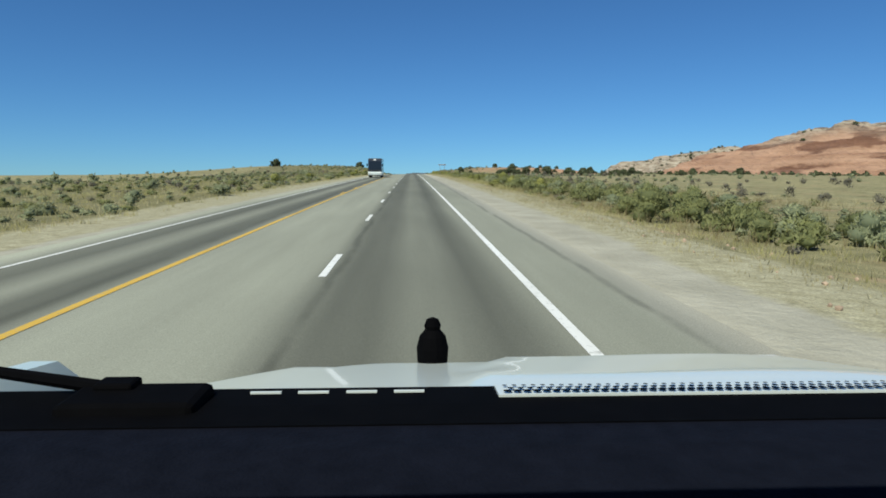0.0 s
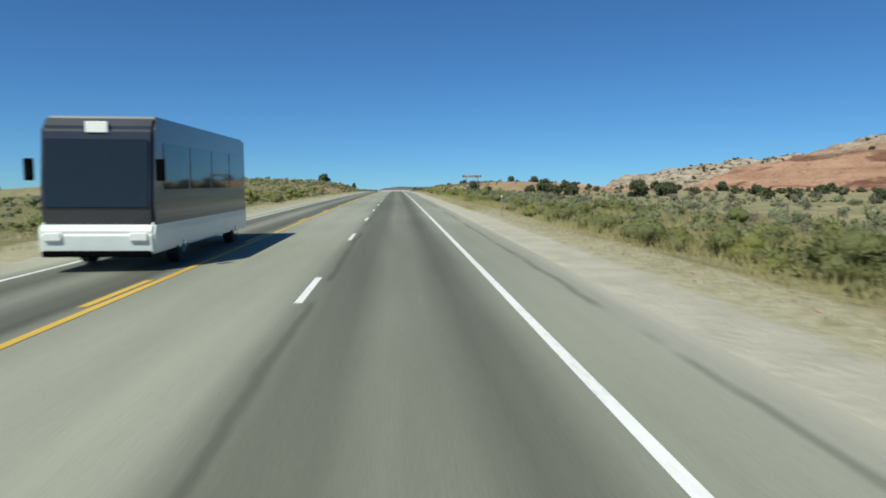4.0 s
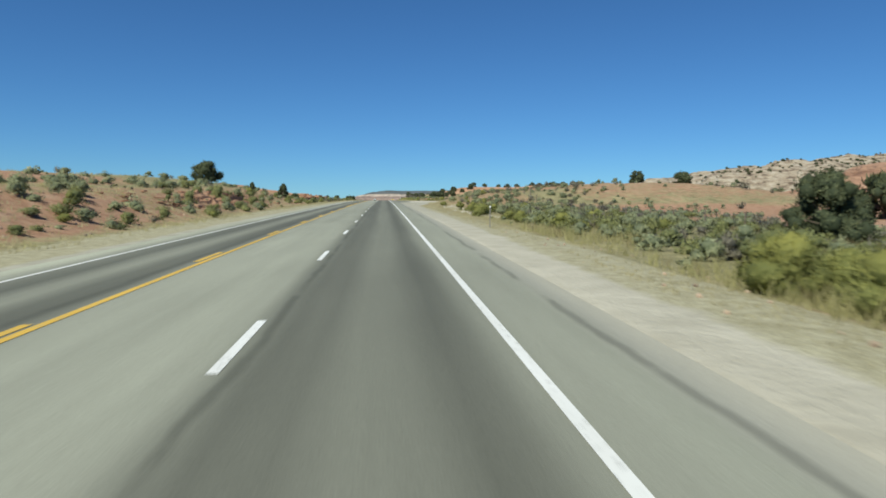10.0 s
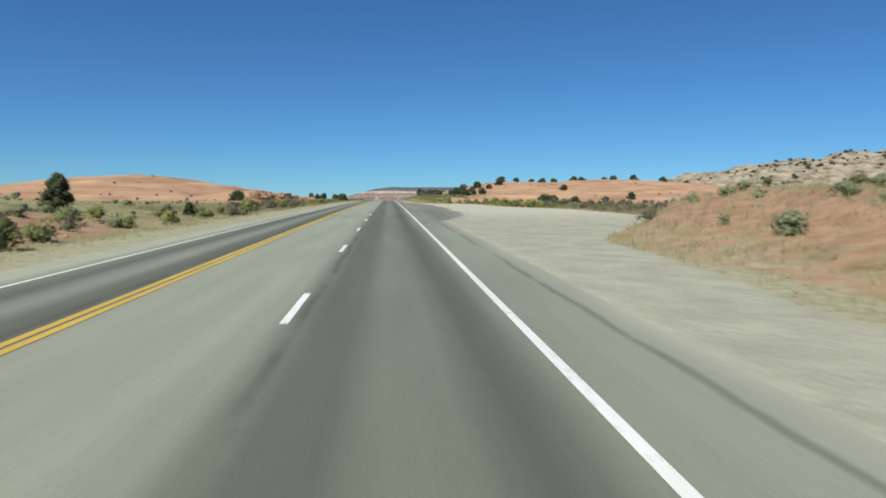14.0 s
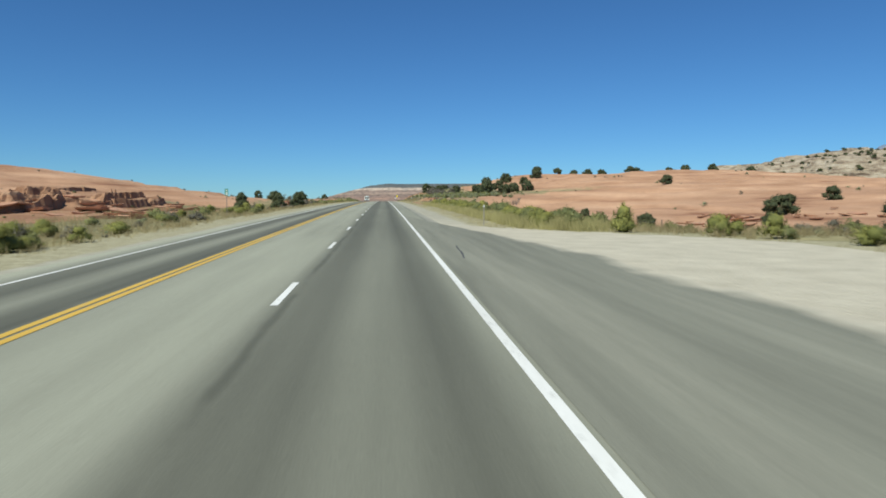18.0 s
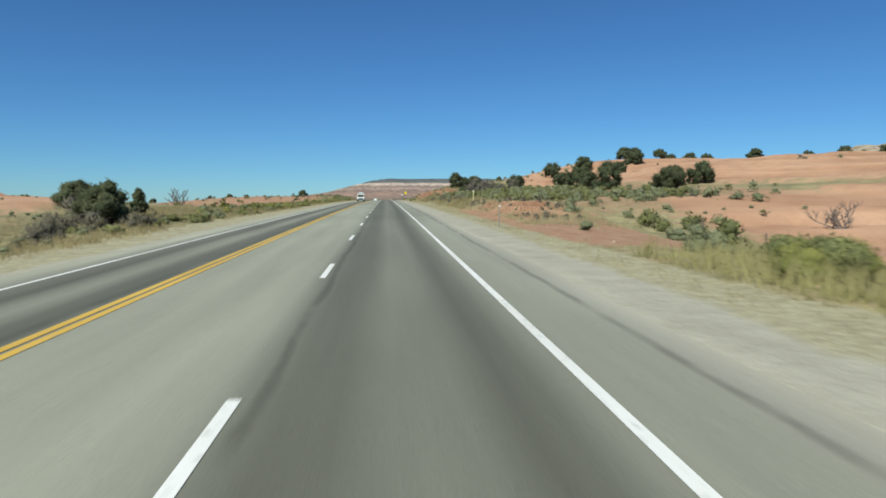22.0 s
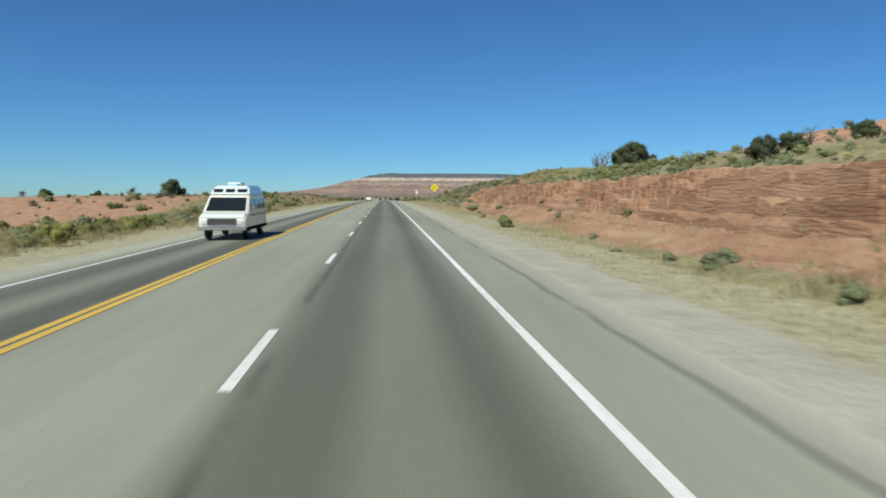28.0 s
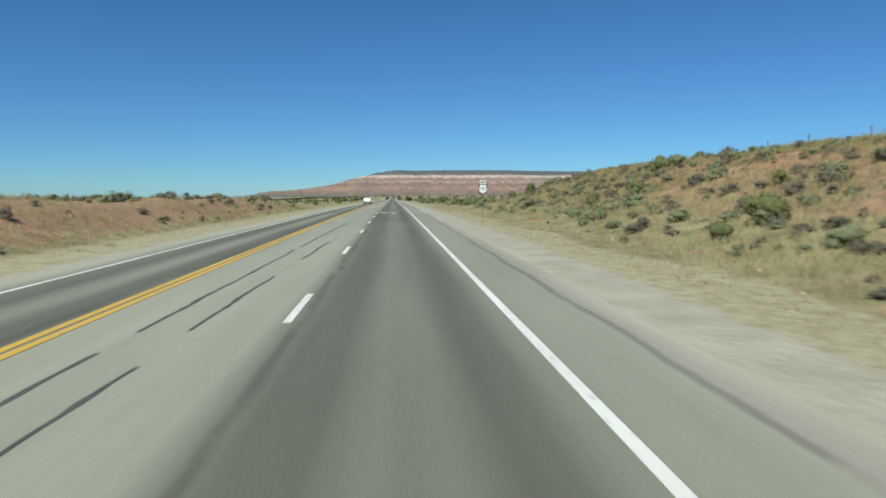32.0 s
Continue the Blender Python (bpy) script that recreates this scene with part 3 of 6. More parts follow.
def cut_face(name, label, x0, x1, y0, y1, dx, dy, bed, jut, sx, sy, seed):
    """a bank of thin rock beds: low broken risers with dusty treads between them"""
    xs3, ys3 = np.arange(x0, x1, dx), np.arange(y0, y1, dy)
    gx, gy = np.meshgrid(xs3, ys3)
    h = rise(gx, gy)
    phase = (h + 0.3 * fbm(gx / 4, gy / 9, seed) + 0.05 * fbm(gx / 0.6, gy / 1.1, seed + 2)) / bed
    saw = phase % 1.0
    shelf = np.where(saw < 0.05, saw / 0.05, ((1 - saw) / 0.95) ** 0.7)
    top = np.quantile(h, 0.97)
    band = smooth(0.22 * top, 0.42 * top, h) * (1 - 0.8 * smooth(0.75 * top, 0.95 * top, h))
    rough = smooth(-0.05, 0.2, fbm(gx / 2.6, gy / 5, seed + 4) + 0.3 * fbm(gx / 0.8, gy / 1.5, seed + 5))
    d = 0.06 + jut * (0.25 + 1.75 * rough) * band * shelf + 0.09 * fbm(gx / 1.1, gy / 1.4, seed + 8, 3)
    edge = zone(gx, gy, x0 + sx, x1 - sx, y0 + sy, y1 - sy, sx, sy) + 0.35 * fbm(gx / 1.5, gy / 2.5, seed + 9)
    k = smooth(0.2, 0.5, edge)
    z = road_z(gy) + h + d * k - 0.16 * (1 - k)
    idx = np.arange(gx.size).reshape(gx.shape)
    quads = np.stack([idx[:-1, :-1], idx[:-1, 1:], idx[1:, 1:], idx[1:, :-1]], -1).reshape(-1, 4)
    tagged(new(name, fast_mesh(name, np.stack([gx, gy, z], -1).reshape(-1, 3), quads, M_CUT)), label, "rock bank", kind="structure")


cut_face("cut_bank_east", "road cut of thin broken red sandstone beds", 8.8, 16.8, 742, 864, 0.1, 0.15, 0.4, 0.32, 0.7, 5, 71)
cut_face("cut_bank_low", "low bank of crumbling red sandstone by the verge", 8.2, 14.0, 636, 668, 0.12, 0.24, 0.25, 0.16, 0.7, 4, 83)
cut_face("ledge_bank_west", "broken ledges of red sandstone behind the western verge", -35, -21, 530, 572, 0.2, 0.3, 0.5, 0.55, 1.5, 4, 61)
cut_face("cut_bank_west", "low western bank of red sandstone ledges", -20.5, -14.5, 326, 366, 0.16, 0.3, 0.4, 0.3, 1.2, 9, 97)


# ---- the road and its paint ----
def ribbon(name, x0, x1, y0, y1, lift, mat, step=8.0, thick=0.0):
    """a strip that follows the road's crown and climb"""
    n = max(2, int((y1 - y0) / step) + 1)
    yy = np.linspace(y0, y1, n)
    cols = sorted({x0, x1} | ({-1.81} if x0 < -1.81 < x1 else set()))
    rows = [(x, lift) for x in cols]
    if thick:
        rows = [(x0, lift - thick)] + rows + [(x1, lift - thick)]
    verts = [(x, y, float(road_z(y)) + float(crown(np.array(x))) + dz) for y in yy for x, dz in rows]
    k = len(rows)
    faces = [(j * k + i, j * k + i + 1, (j + 1) * k + i + 1, (j + 1) * k + i) for j in range(n - 1) for i in range(k - 1)]
    return fast_mesh(name, verts, faces, mat)


tagged(new("road", ribbon("road", -9.7, 3.85, -120, 2400, 0.0, M_ASPHALT, 6, 0.3)), "three-lane desert highway of sun-bleached grey asphalt", "road", kind="structure")
for name, x0, x1, mat, words in (("edge_line_east", 1.73, 1.88, M_LINEWHITE, "solid white edge line painted on asphalt"), ("edge_line_west", -8.6, -8.47, M_LINEWHITE, "solid white edge line painted on asphalt")):
    tagged(new(name, ribbon(name, x0, x1, -120, 2400, 0.008, mat, 6)), words, "road marking", kind="structure")
tagged(new("centre_line_east", ribbon("centre_line_east", -5.18, -5.02, -120, 2400, 0.008, M_LINEYELLOW, 6)), "solid yellow centre line on worn asphalt", "road marking", kind="structure")
tagged(new("centre_line_west", ribbon("centre_line_west", -5.42, -5.26, 368, 2400, 0.008, M_LINEYELLOW, 6)), "second solid yellow line of the double centre line", "road marking", kind="structure")
for k in range(4, 30):
    y = 12.19 * k
    ob = new("yellow_dash", ribbon("yellow_dash", -5.42, -5.26, y, y + 3.05, 0.008, M_LINEYELLOW, 3.05))
    tagged(ob, "short yellow dash of the passing centre line", "road marking", "yellow dashes", "structure")
for k in range(-2, 84):
    y = 12.19 * k - 0.1
    ob = new("lane_dash", ribbon("lane_dash", -1.88, -1.74, y, y + 3.05, 0.008, M_LINEWHITE, 3.05))
    tagged(ob, "short white lane dash painted on asphalt", "road marking", "lane dashes", "structure")
# merge arrow on the east lane: shaft and slanting head
bm = bmesh.new()
for loop in (((0.0, 0), (0.2, 0), (0.2, 2.6), (0.0, 2.6)), ((0.2, 1.8), (0.2, 2.6), (-1.0, 4.6), (-1.0, 3.9)), ((-1.4, 3.3), (-0.7, 3.6), (-0.75, 5.2), (-1.5, 5.2))):
    bm.faces.new([bm.verts.new((-0.1 + u, 926 + v, float(road_z(926 + v)) + 0.009)) for u, v in loop])
me = bpy.data.meshes.new("merge_arrow")
bm.to_mesh(me)
bm.free()
me.materials.append(M_LINEWHITE)
tagged(new("merge_arrow", me), "white merge arrow painted on the asphalt lane", "road marking", kind="structure")
# dark skid marks and sealed cracks in the passing lane
M_SEAL = plain("bitumen_crack_seal", (0.075, 0.075, 0.07), 0.75, vary=0.3, scale=7)
for x, y0, y1, drift in ((-4.1, 856, 864, 0.1), (-3.95, 865, 880, 0.2), (-3.7, 881, 903, 0.3), (-3.3, 858, 863, 0.1), (-3.2, 865, 872, 0.1), (-3.0, 876, 884, 0.15), (-4.3, 845, 853, 0.1), (2.6, 508, 513, 0.3)):
    yy = np.arange(y0, y1, 0.35)
    mid = x + drift * (yy - y0) / (y1 - y0) + 0.1 * fbm(yy / 2.5, yy * 0, int(y0))
    half = 0.025 + 0.045 * np.abs(fbm(yy / 0.8, yy * 0, int(y0) + 5))
    zz = road_z(yy) + crown(np.full_like(yy, x)) + 0.006
    verts = np.stack([np.stack([mid - half, yy, zz], 1), np.stack([mid + half, yy, zz], 1)], 1).reshape(-1, 3)
    k = np.arange(len(yy) - 1)[:, None] * 2
    tagged(new("crack_seal", fast_mesh("crack_seal", verts, k + np.array([[0, 1, 3, 2]]), M_SEAL)), "dark wandering line of sealed crack in the asphalt", "road marking", "crack seals", "structure")
# paved apron that runs out into the gravel turnout
yy = np.arange(420, 552, 0.5)
out_x = 1.96 + 1.34 * smooth(420, 432, yy) * (1 - smooth(520, 551, yy)) + 1.7 * smooth(420, 440, yy) * (1 - smooth(512, 551, yy)) + (2.7 + 0.5 * fbm(yy / 9, yy * 0, 91) + 0.35 * fbm(yy / 0.9, yy * 0, 93)) * smooth(424, 448, yy) * (1 - smooth(500, 532, yy))
cols = np.linspace(0, 1, 5)
verts = np.stack([np.stack([1.95 + (out_x - 1.95) * c, yy, road_z(yy) + 0.005], 1) for c in cols], 1).reshape(-1, 3)
k = (np.arange(len(yy) - 1)[:, None] * 5 + np.arange(4)[None]).reshape(-1, 1)


def apron_material():
    """worn asphalt, streaked along the way by tyres and dust"""
    m, nt, b = material("worn_turnout_asphalt")
    col = ramp(nt, noise_tex(nt, 0.75, 4, (1, 0.035, 1)), [(0.34, (0.175, 0.176, 0.142)), (0.5, (0.21, 0.211, 0.17)), (0.66, (0.245, 0.243, 0.196))]).outputs[0]
    gone = nt.nodes.new("ShaderNodeMath")
    gone.operation = "MULTIPLY_ADD"
    gone.inputs[1].default_value = 0.7
    nt.links.new(noise_tex(nt, 0.6, 6, (1, 0.3, 1)), gone.inputs[0])
    nt.links.new(attr(nt, "outer"), gone.inputs[2])
    stop = node(nt, "ShaderNodeMapRange")
    stop.inputs["From Min"].default_value, stop.inputs["From Max"].default_value = 1.1, 1.36
    nt.links.new(gone.outputs[0], stop.inputs[0])
    dust = ramp(nt, noise_tex(nt, 0.8, 6), [(0.3, (0.43, 0.395, 0.315)), (0.7, (0.535, 0.495, 0.4))])
    col = mixed(nt, stop.outputs[0], col, dust.outputs[0])
    fine = ramp(nt, noise_tex(nt, 3.2, 4, (1, 0.05, 1)), [(0.3, (0.9, 0.9, 0.9)), (0.7, (1.08, 1.08, 1.08))])
    grain = ramp(nt, noise_tex(nt, 60, 3), [(0.3, (0.8, 0.8, 0.8)), (0.7, (1.18, 1.18, 1.18))])
    col = mixed(nt, 1.0, col, fine.outputs[0], "MULTIPLY")
    col = mixed(nt, 1.0, col, grain.outputs[0], "MULTIPLY")
    nt.links.new(col, b.inputs["Base Color"])
    b.inputs["Roughness"].default_value = 0.88
    b.inputs["Specular IOR Level"].default_value = 0.25
    bumped(nt, b, noise_tex(nt, 45, 4), 0.3, 0.01)
    return m


apron = fast_mesh("turnout_apron", verts, k + np.array([[0, 1, 6, 5]]), apron_material())
float_attr(apron, "outer", (np.tile(cols, (len(yy), 1)) ** 2.2 * smooth(0.6, 3.2, out_x - 1.95)[:, None]).ravel())
tagged(new("turnout_apron", apron), "worn grey asphalt apron beside the lane", "road", kind="structure")


# ---- sandstone hills and the far mesa ----
def dome_mesh(name, cx, cy, rx, ry, h, base, mat, power, seed, nx=190, ny=150, terrace=6.5):
    ux, uy = np.linspace(-1.06, 1.06, nx), np.linspace(-1.06, 1.06, ny)
    gx, gy = np.meshgrid(ux, uy)
    wx, wy = cx + gx * rx, cy + gy * ry
    r = np.sqrt(gx**2 + gy**2) + 0.16 * fbm(wx / 120, wy / 120, seed)
    z = h * np.clip(1 - r * r, 0, 1) ** power
    z = z * (1 + 0.16 * fbm(wx / 60, wy / 60, seed + 3)) + 3.0 * fbm(wx / 22, wy / 22, seed + 5) * (z > 0.5)
    step = np.floor(z / terrace) * terrace + terrace * smooth(0.25, 0.8, (z / terrace) % 1.0)
    knob = 9.0 * np.maximum(0, fbm(wx / 30, wy / 30, seed + 7)) * smooth(0.3 * h, 0.7 * h, z) + 2.2 * np.maximum(0, fbm(wx / 9, wy / 9, seed + 9)) * smooth(0.4 * h, 0.8 * h, z)
    knob = np.round(knob / 2.2) * 1.4 + 0.35 * knob
    z = 0.35 * z + 0.65 * step + knob + np.where(r > 1, -8 * (r - 1) / 0.06, 0)
    idx = np.arange(nx * ny).reshape(ny, nx)
    quads = np.stack([idx[:-1, :-1], idx[:-1, 1:], idx[1:, 1:], idx[1:, :-1]], -1).reshape(-1, 4)
    return fast_mesh(name, np.stack([wx, wy, base + z], -1).reshape(-1, 3), quads, mat, shade=True)


DOMES = [("red_sandstone_dome", 512, 640, 285, 240, 55, 14, 0.95, 21, 30, 46, "broad dome of red layered slickrock with a bleached cap"),
         ("white_sandstone_ridge", 865, 1190, 520, 230, 82, 8, 0.34, 33, 12, 28, "pale knobbly sandstone ridge dotted with junipers")]
for nm, cx, cy, rx, ry, h, base, power, seed, c0, c1, words in DOMES:
    me = dome_mesh(nm, cx, cy, rx, ry, h, base, sandstone_material(nm + "_stone", base + c0, base + c1), power, seed)
    tagged(new(nm, me), words, "rock hill")


def mesa_mesh(name, mat):
    xs2, ys2 = np.linspace(-310, 1500, 190), np.linspace(2150, 3600, 90)
    gx, gy = np.meshgrid(xs2, ys2)
    front = 2330 + 60 * fbm(gx / 160, gy * 0, 41) * 2
    into = gy - front
    along = smooth(-300, -30, gx)
    n = fbm(gx / 70, gy / 70, 44)
    z = 14 * smooth(-120, 40, into + 40 * n) + 13 * smooth(40, 110, into + 50 * n) + 13 * smooth(150, 200, into + 50 * n) + 16 * smooth(300, 370, into + 30 * n - 260 * (1 - along)) + 18 * smooth(400, 520, into + 20 * n - 420 * (1 - smooth(-110, 30, gx)))
    z = z * (0.3 + 0.7 * along) + 2.0 * n
    idx = np.arange(gx.size).reshape(gx.shape)
    quads = np.stack([idx[:-1, :-1], idx[:-1, 1:], idx[1:, 1:], idx[1:, :-1]], -1).reshape(-1, 4)
    return fast_mesh(name, np.stack([gx, gy, 12 + z], -1).reshape(-1, 3), quads, mat, shade=True)


def mesa_material():
    m, nt, b = material("mesa_strata")
    geo = nt.nodes.new("ShaderNodeNewGeometry")
    sep = nt.nodes.new("ShaderNodeSeparateXYZ")
    nt.links.new(geo.outputs["Position"], sep.inputs[0])
    lift = nt.nodes.new("ShaderNodeMath")
    lift.operation = "MULTIPLY_ADD"
    lift.inputs[1].default_value = 14.0
    nt.links.new(noise_tex(nt, 0.03, 5), lift.inputs[0])
    nt.links.new(sep.outputs[2], lift.inputs[2])
    r = node(nt, "ShaderNodeMapRange")
    r.inputs["From Min"].default_value, r.inputs["From Max"].default_value = 16, 100
    nt.links.new(lift.outputs[0], r.inputs[0])
    bands = ramp(nt, r.outputs[0], [(0.0, (0.13, 0.135, 0.09)), (0.1, (0.2, 0.155, 0.12)), (0.25, (0.31, 0.205, 0.16)), (0.38, (0.21, 0.155, 0.13)), (0.46, (0.35, 0.26, 0.21)), (0.54, (0.22, 0.165, 0.14)),
                                    (0.6, (0.29, 0.22, 0.185)), (0.64, (0.5, 0.42, 0.35)), (0.7, (0.42, 0.34, 0.28)), (0.75, (0.11, 0.12, 0.12)), (1.0, (0.09, 0.1, 0.11))])
    spots = ramp(nt, noise_tex(nt, 0.09, 6), [(0.35, (0.6, 0.62, 0.62)), (0.6, (1.1, 1.08, 1.06))])
    nt.links.new(mixed(nt, 1.0, bands.outputs[0], spots.outputs[0], "MULTIPLY"), b.inputs["Base Color"])
    b.inputs["Roughness"].default_value = 1.0
    return m


tagged(new("mesa_backdrop", mesa_mesh("mesa_backdrop", mesa_material())), "distant flat-topped mesa of banded pink sandstone with a dark wooded top", "mesa", kind="structure")
# far mountain; the blue of distance haze is put into its colour
M_FAR = plain("haze_tinted_mountain", (0.17, 0.21, 0.29), 1.0, vary=0.2, scale=0.006)
gx, gy = np.meshgrid(np.linspace(-1, 1, 60), np.linspace(-1, 1, 30))
gz = 285 * np.clip(1 - np.abs(gx) ** 1.5 - gy**2 * 0.6, 0, 1) * (1 + 0.5 * fbm(gx * 4, gy * 4, 51))
idx = np.arange(gx.size).reshape(gx.shape)
quads = np.stack([idx[:-1, :-1], idx[:-1, 1:], idx[1:, 1:], idx[1:, :-1]], -1).reshape(-1, 4)
tagged(new("mountain_backdrop", fast_mesh("mountain_backdrop", np.stack([2600 + gx * 720, 3500 + gy * 350, gz + 5], -1).reshape(-1, 3), quads, M_FAR, shade=True)), "hazy blue mountain on the far horizon", "mountain", kind="structure")


# ---- plants ----
def unit(a):
    return a / (np.linalg.norm(a, axis=1)[:, None] + 1e-9)


def leaf_cards(centres, size, r, up=0.0, slim=1.0, out=None):
    """small pointed leaves, each turned its own way; they face outwards and share the crown's rounded shading"""
    n = len(centres)
    a = r.normal(size=(n, 3)) * 0.6 + out * 0.7
    a[:, 2] += up
    a = unit(a)
    b = unit(np.cross(a, r.normal(size=(n, 3))))
    s = (size * r.uniform(0.6, 1.4, n))[:, None]
    face = np.cross(a, b)
    b = np.where(np.sum(face * out, 1)[:, None] < 0, -b, b)
    tri = np.stack([centres - a * s + b * s * 0.6 * slim, centres - a * s - b * s * 0.6 * slim, centres + a * s], 1)
    face = unit(np.cross(tri[:, 1] - tri[:, 0], tri[:, 2] - tri[:, 0]))
    soft = unit(out * 0.9 + face * 0.45 + (0, 0, 0.25))
    return tri.reshape(-1, 3), np.arange(n * 3).reshape(-1, 3), np.repeat(soft, 3, 0)


ico = bmesh.new()
bmesh.ops.create_icosphere(ico, subdivisions=1, radius=1.0)
ICO_V = np.array([v.co[:] for v in ico.verts])
ICO_F = np.array([[v.index for v in f.verts] for f in ico.faces])
ico.free()


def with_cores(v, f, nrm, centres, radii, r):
    """adds a solid filler core inside each lobe; foliage() tones it below the darkest leaf"""
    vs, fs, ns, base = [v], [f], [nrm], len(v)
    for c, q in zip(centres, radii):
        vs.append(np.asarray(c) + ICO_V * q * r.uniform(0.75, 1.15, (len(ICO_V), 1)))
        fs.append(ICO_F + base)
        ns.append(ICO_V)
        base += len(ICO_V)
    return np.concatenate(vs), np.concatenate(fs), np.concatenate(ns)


def bush_cloud(r, n, lobes=9, tall=1.0, spread=0.34):
    """points over a low clump of rounded lobes, about 1 wide each way and 1 high"""
    ang = r.uniform(0, 2 * np.pi, lobes)
    rad = r.uniform(0.0, spread, lobes)
    rad[0] = 0.0
    cen = np.stack([rad * np.cos(ang), rad * np.sin(ang), r.uniform(0.2, 0.72, lobes) * tall * (1.1 - 1.1 * rad)], 1)
    size = r.uniform(0.2, 0.35, lobes)
    size[0] = 0.38
    pick = r.integers(0, lobes, n)
    d = r.normal(size=(n, 3))
    d /= np.linalg.norm(d, axis=1)[:, None]
    d[:, 2] = np.abs(d[:, 2]) * 1.25 - 0.55
    p = cen[pick] + d * (size[pick] * r.uniform(0.45, 1.0, n) ** 0.6)[:, None]
    stray = r.uniform(0, 1, n) < 0.16
    p[stray] += d[stray] * r.uniform(0.02, 0.14, (stray.sum(), 1))
    p[:, 2] = np.maximum(p[:, 2], 0.03)
    return p, cen, size, unit(d + 0.9 * unit(p - (0, 0, 0.15)))


def bush_arrays(r, n, size, up, slim, hearts=14, tall=1.0, fat=1.0):
    p, cen, rad, d = bush_cloud(r, n, int(r.integers(9, 14)), tall)
    v, f, nrm = leaf_cards(p, size, r, up, slim, d)
    leaves = len(v)
    cen[:, 2] -= 0.06
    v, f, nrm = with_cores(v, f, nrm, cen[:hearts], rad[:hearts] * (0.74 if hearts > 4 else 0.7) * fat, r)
    if hearts > 4:  # stems from the root to every lobe
        at, stems, ends = len(v), [], []
        for c in cen:
            side = np.array([-c[1], c[0], 0.0]) + (0.02, 0.01, 0)
            side *= 0.03 / np.linalg.norm(side)
            stems += [-side, side, c + side * 0.4, c - side * 0.4]
            ends += [(at, at + 1, at + 2), (at, at + 2, at + 3)]
            at += 4
        v, f = np.concatenate([v, np.array(stems)]), np.concatenate([f, np.array(ends)])
        nrm = np.concatenate([nrm, np.tile((0.0, -0.8, 0.6), (len(stems), 1))])
    v[:, 2] = np.maximum(v[:, 2], 0.0)
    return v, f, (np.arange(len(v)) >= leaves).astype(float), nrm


KINDS = {  # leaves per clump beside the road and further off, leaf size, upright habit, slimness
    "sage": (M_SAGE, 2300, 330, 0.033, 0.7, 0.7),
    "green": (M_GREEN, 2300, 330, 0.034, 0.8, 0.65),
    "rabbit": (M_RABBIT, 2300, 330, 0.036, 1.0, 0.5),
    "grey": (M_GREYBRUSH, 1300, 220, 0.055, 1.0, 0.25),
}
TAGS = {
    "sage": ("sagebrush", "grey-green sagebrush clump on dry ground", "shrub", "sagebrush beside the road"),
    "green": ("desert_shrub", "dull green desert shrub among straw grass", "shrub", "green shrubs beside the road"),
    "rabbit": ("rabbitbrush", "rabbitbrush with yellow-flowering tips on the verge", "shrub", "rabbitbrush beside the road"),
    "grey": ("dry_brush", "leafless grey-brown brush on dry ground", "shrub", "dry brush beside the road"),
}
near_mesh, mid_mesh, mid_bits, far_bits = {}, {}, {}, {}
for key, (mat, n_near, n_far, size, up, slim) in KINDS.items():
    near_mesh[key], mid_mesh[key], mid_bits[key], far_bits[key] = [], [], [], []
    lean = 0.8 if key == "grey" else 1.0
    for k in range(6):
        for store, n, q in ((near_mesh, n_near, size), (mid_mesh, n_near // 3, size * 1.55)):
            v, f, heart, nrm = bush_arrays(rng, n, q, up, slim, fat=lean)
            me = fast_mesh(TAGS[key][0], v, f, mat, normals=nrm)
            float_attr(me, "tip", v[:, 2])
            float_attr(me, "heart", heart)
            store[key].append(me)
        mid_bits[key].append(bush_arrays(rng, n_far, size * 2.1, up, slim * 1.1, 3, fat=lean))
        far_bits[key].append(bush_arrays(rng, 64, size * 3.4, up, slim * 1.2, 1, fat=lean))

counts = dict.fromkeys(KINDS, 0)
loose = {k: [] for k in KINDS}  # clumps past the countable ones, joined at the end


def plant(key, x, y, width, height, own=True):
    z = ground_at(x, y) - 0.04
    turn = rng.uniform(0, 360)
    if own and counts[key] < 260:
        counts[key] += 1
        name, label, cat, group = TAGS[key]
        ob = new(name, (near_mesh if x < 14 else mid_mesh)[key][int(rng.integers(6))])
        ob.matrix_world = pose(x, y, z, 0, 0, turn) @ Matrix.Diagonal((width, width * rng.uniform(0.8, 1.2), height, 1))
        tagged(ob, label, cat, group)
    else:
        loose[key].append((x, y, z, turn, width, height))


def scatter(key, n, x0, x1, y0, y1, w0, w1, tall=0.75, own=True, clear=None):
    for _ in range(n):
        x, y = rng.uniform(x0, x1), rng.uniform(y0, y1)
        if x > 0 and x < float(turnout(y)) + 1.2:
            continue
        if 8 < x < 12.6 and 336 < y < 390 and rng.uniform() < 0.85:  # the wash stays open
            continue
        w = rng.uniform(w0, w1)
        plant(key, x, y, w, w * tall * rng.uniform(0.8, 1.25), own)


# east verge, first climb: a dense belt of sage and flowering rabbitbrush
scatter("rabbit", 15, 9.5, 13.5, 60, 130, 1.2, 2.0)
scatter("sage", 10, 9.5, 13.5, 60, 130, 1.1, 1.9)
scatter("rabbit", 62, 8.8, 12.5, 224, 290, 1.4, 2.2)
scatter("rabbit", 8, 9.5, 14, 190, 224, 0.9, 1.6)
scatter("rabbit", 5, 9, 12, 130, 200, 1.0, 1.8)
scatter("green", 12, 9, 12.5, 130, 200, 0.9, 1.7)
scatter("rabbit", 16, 8.5, 13, 325, 372, 0.9, 1.7)
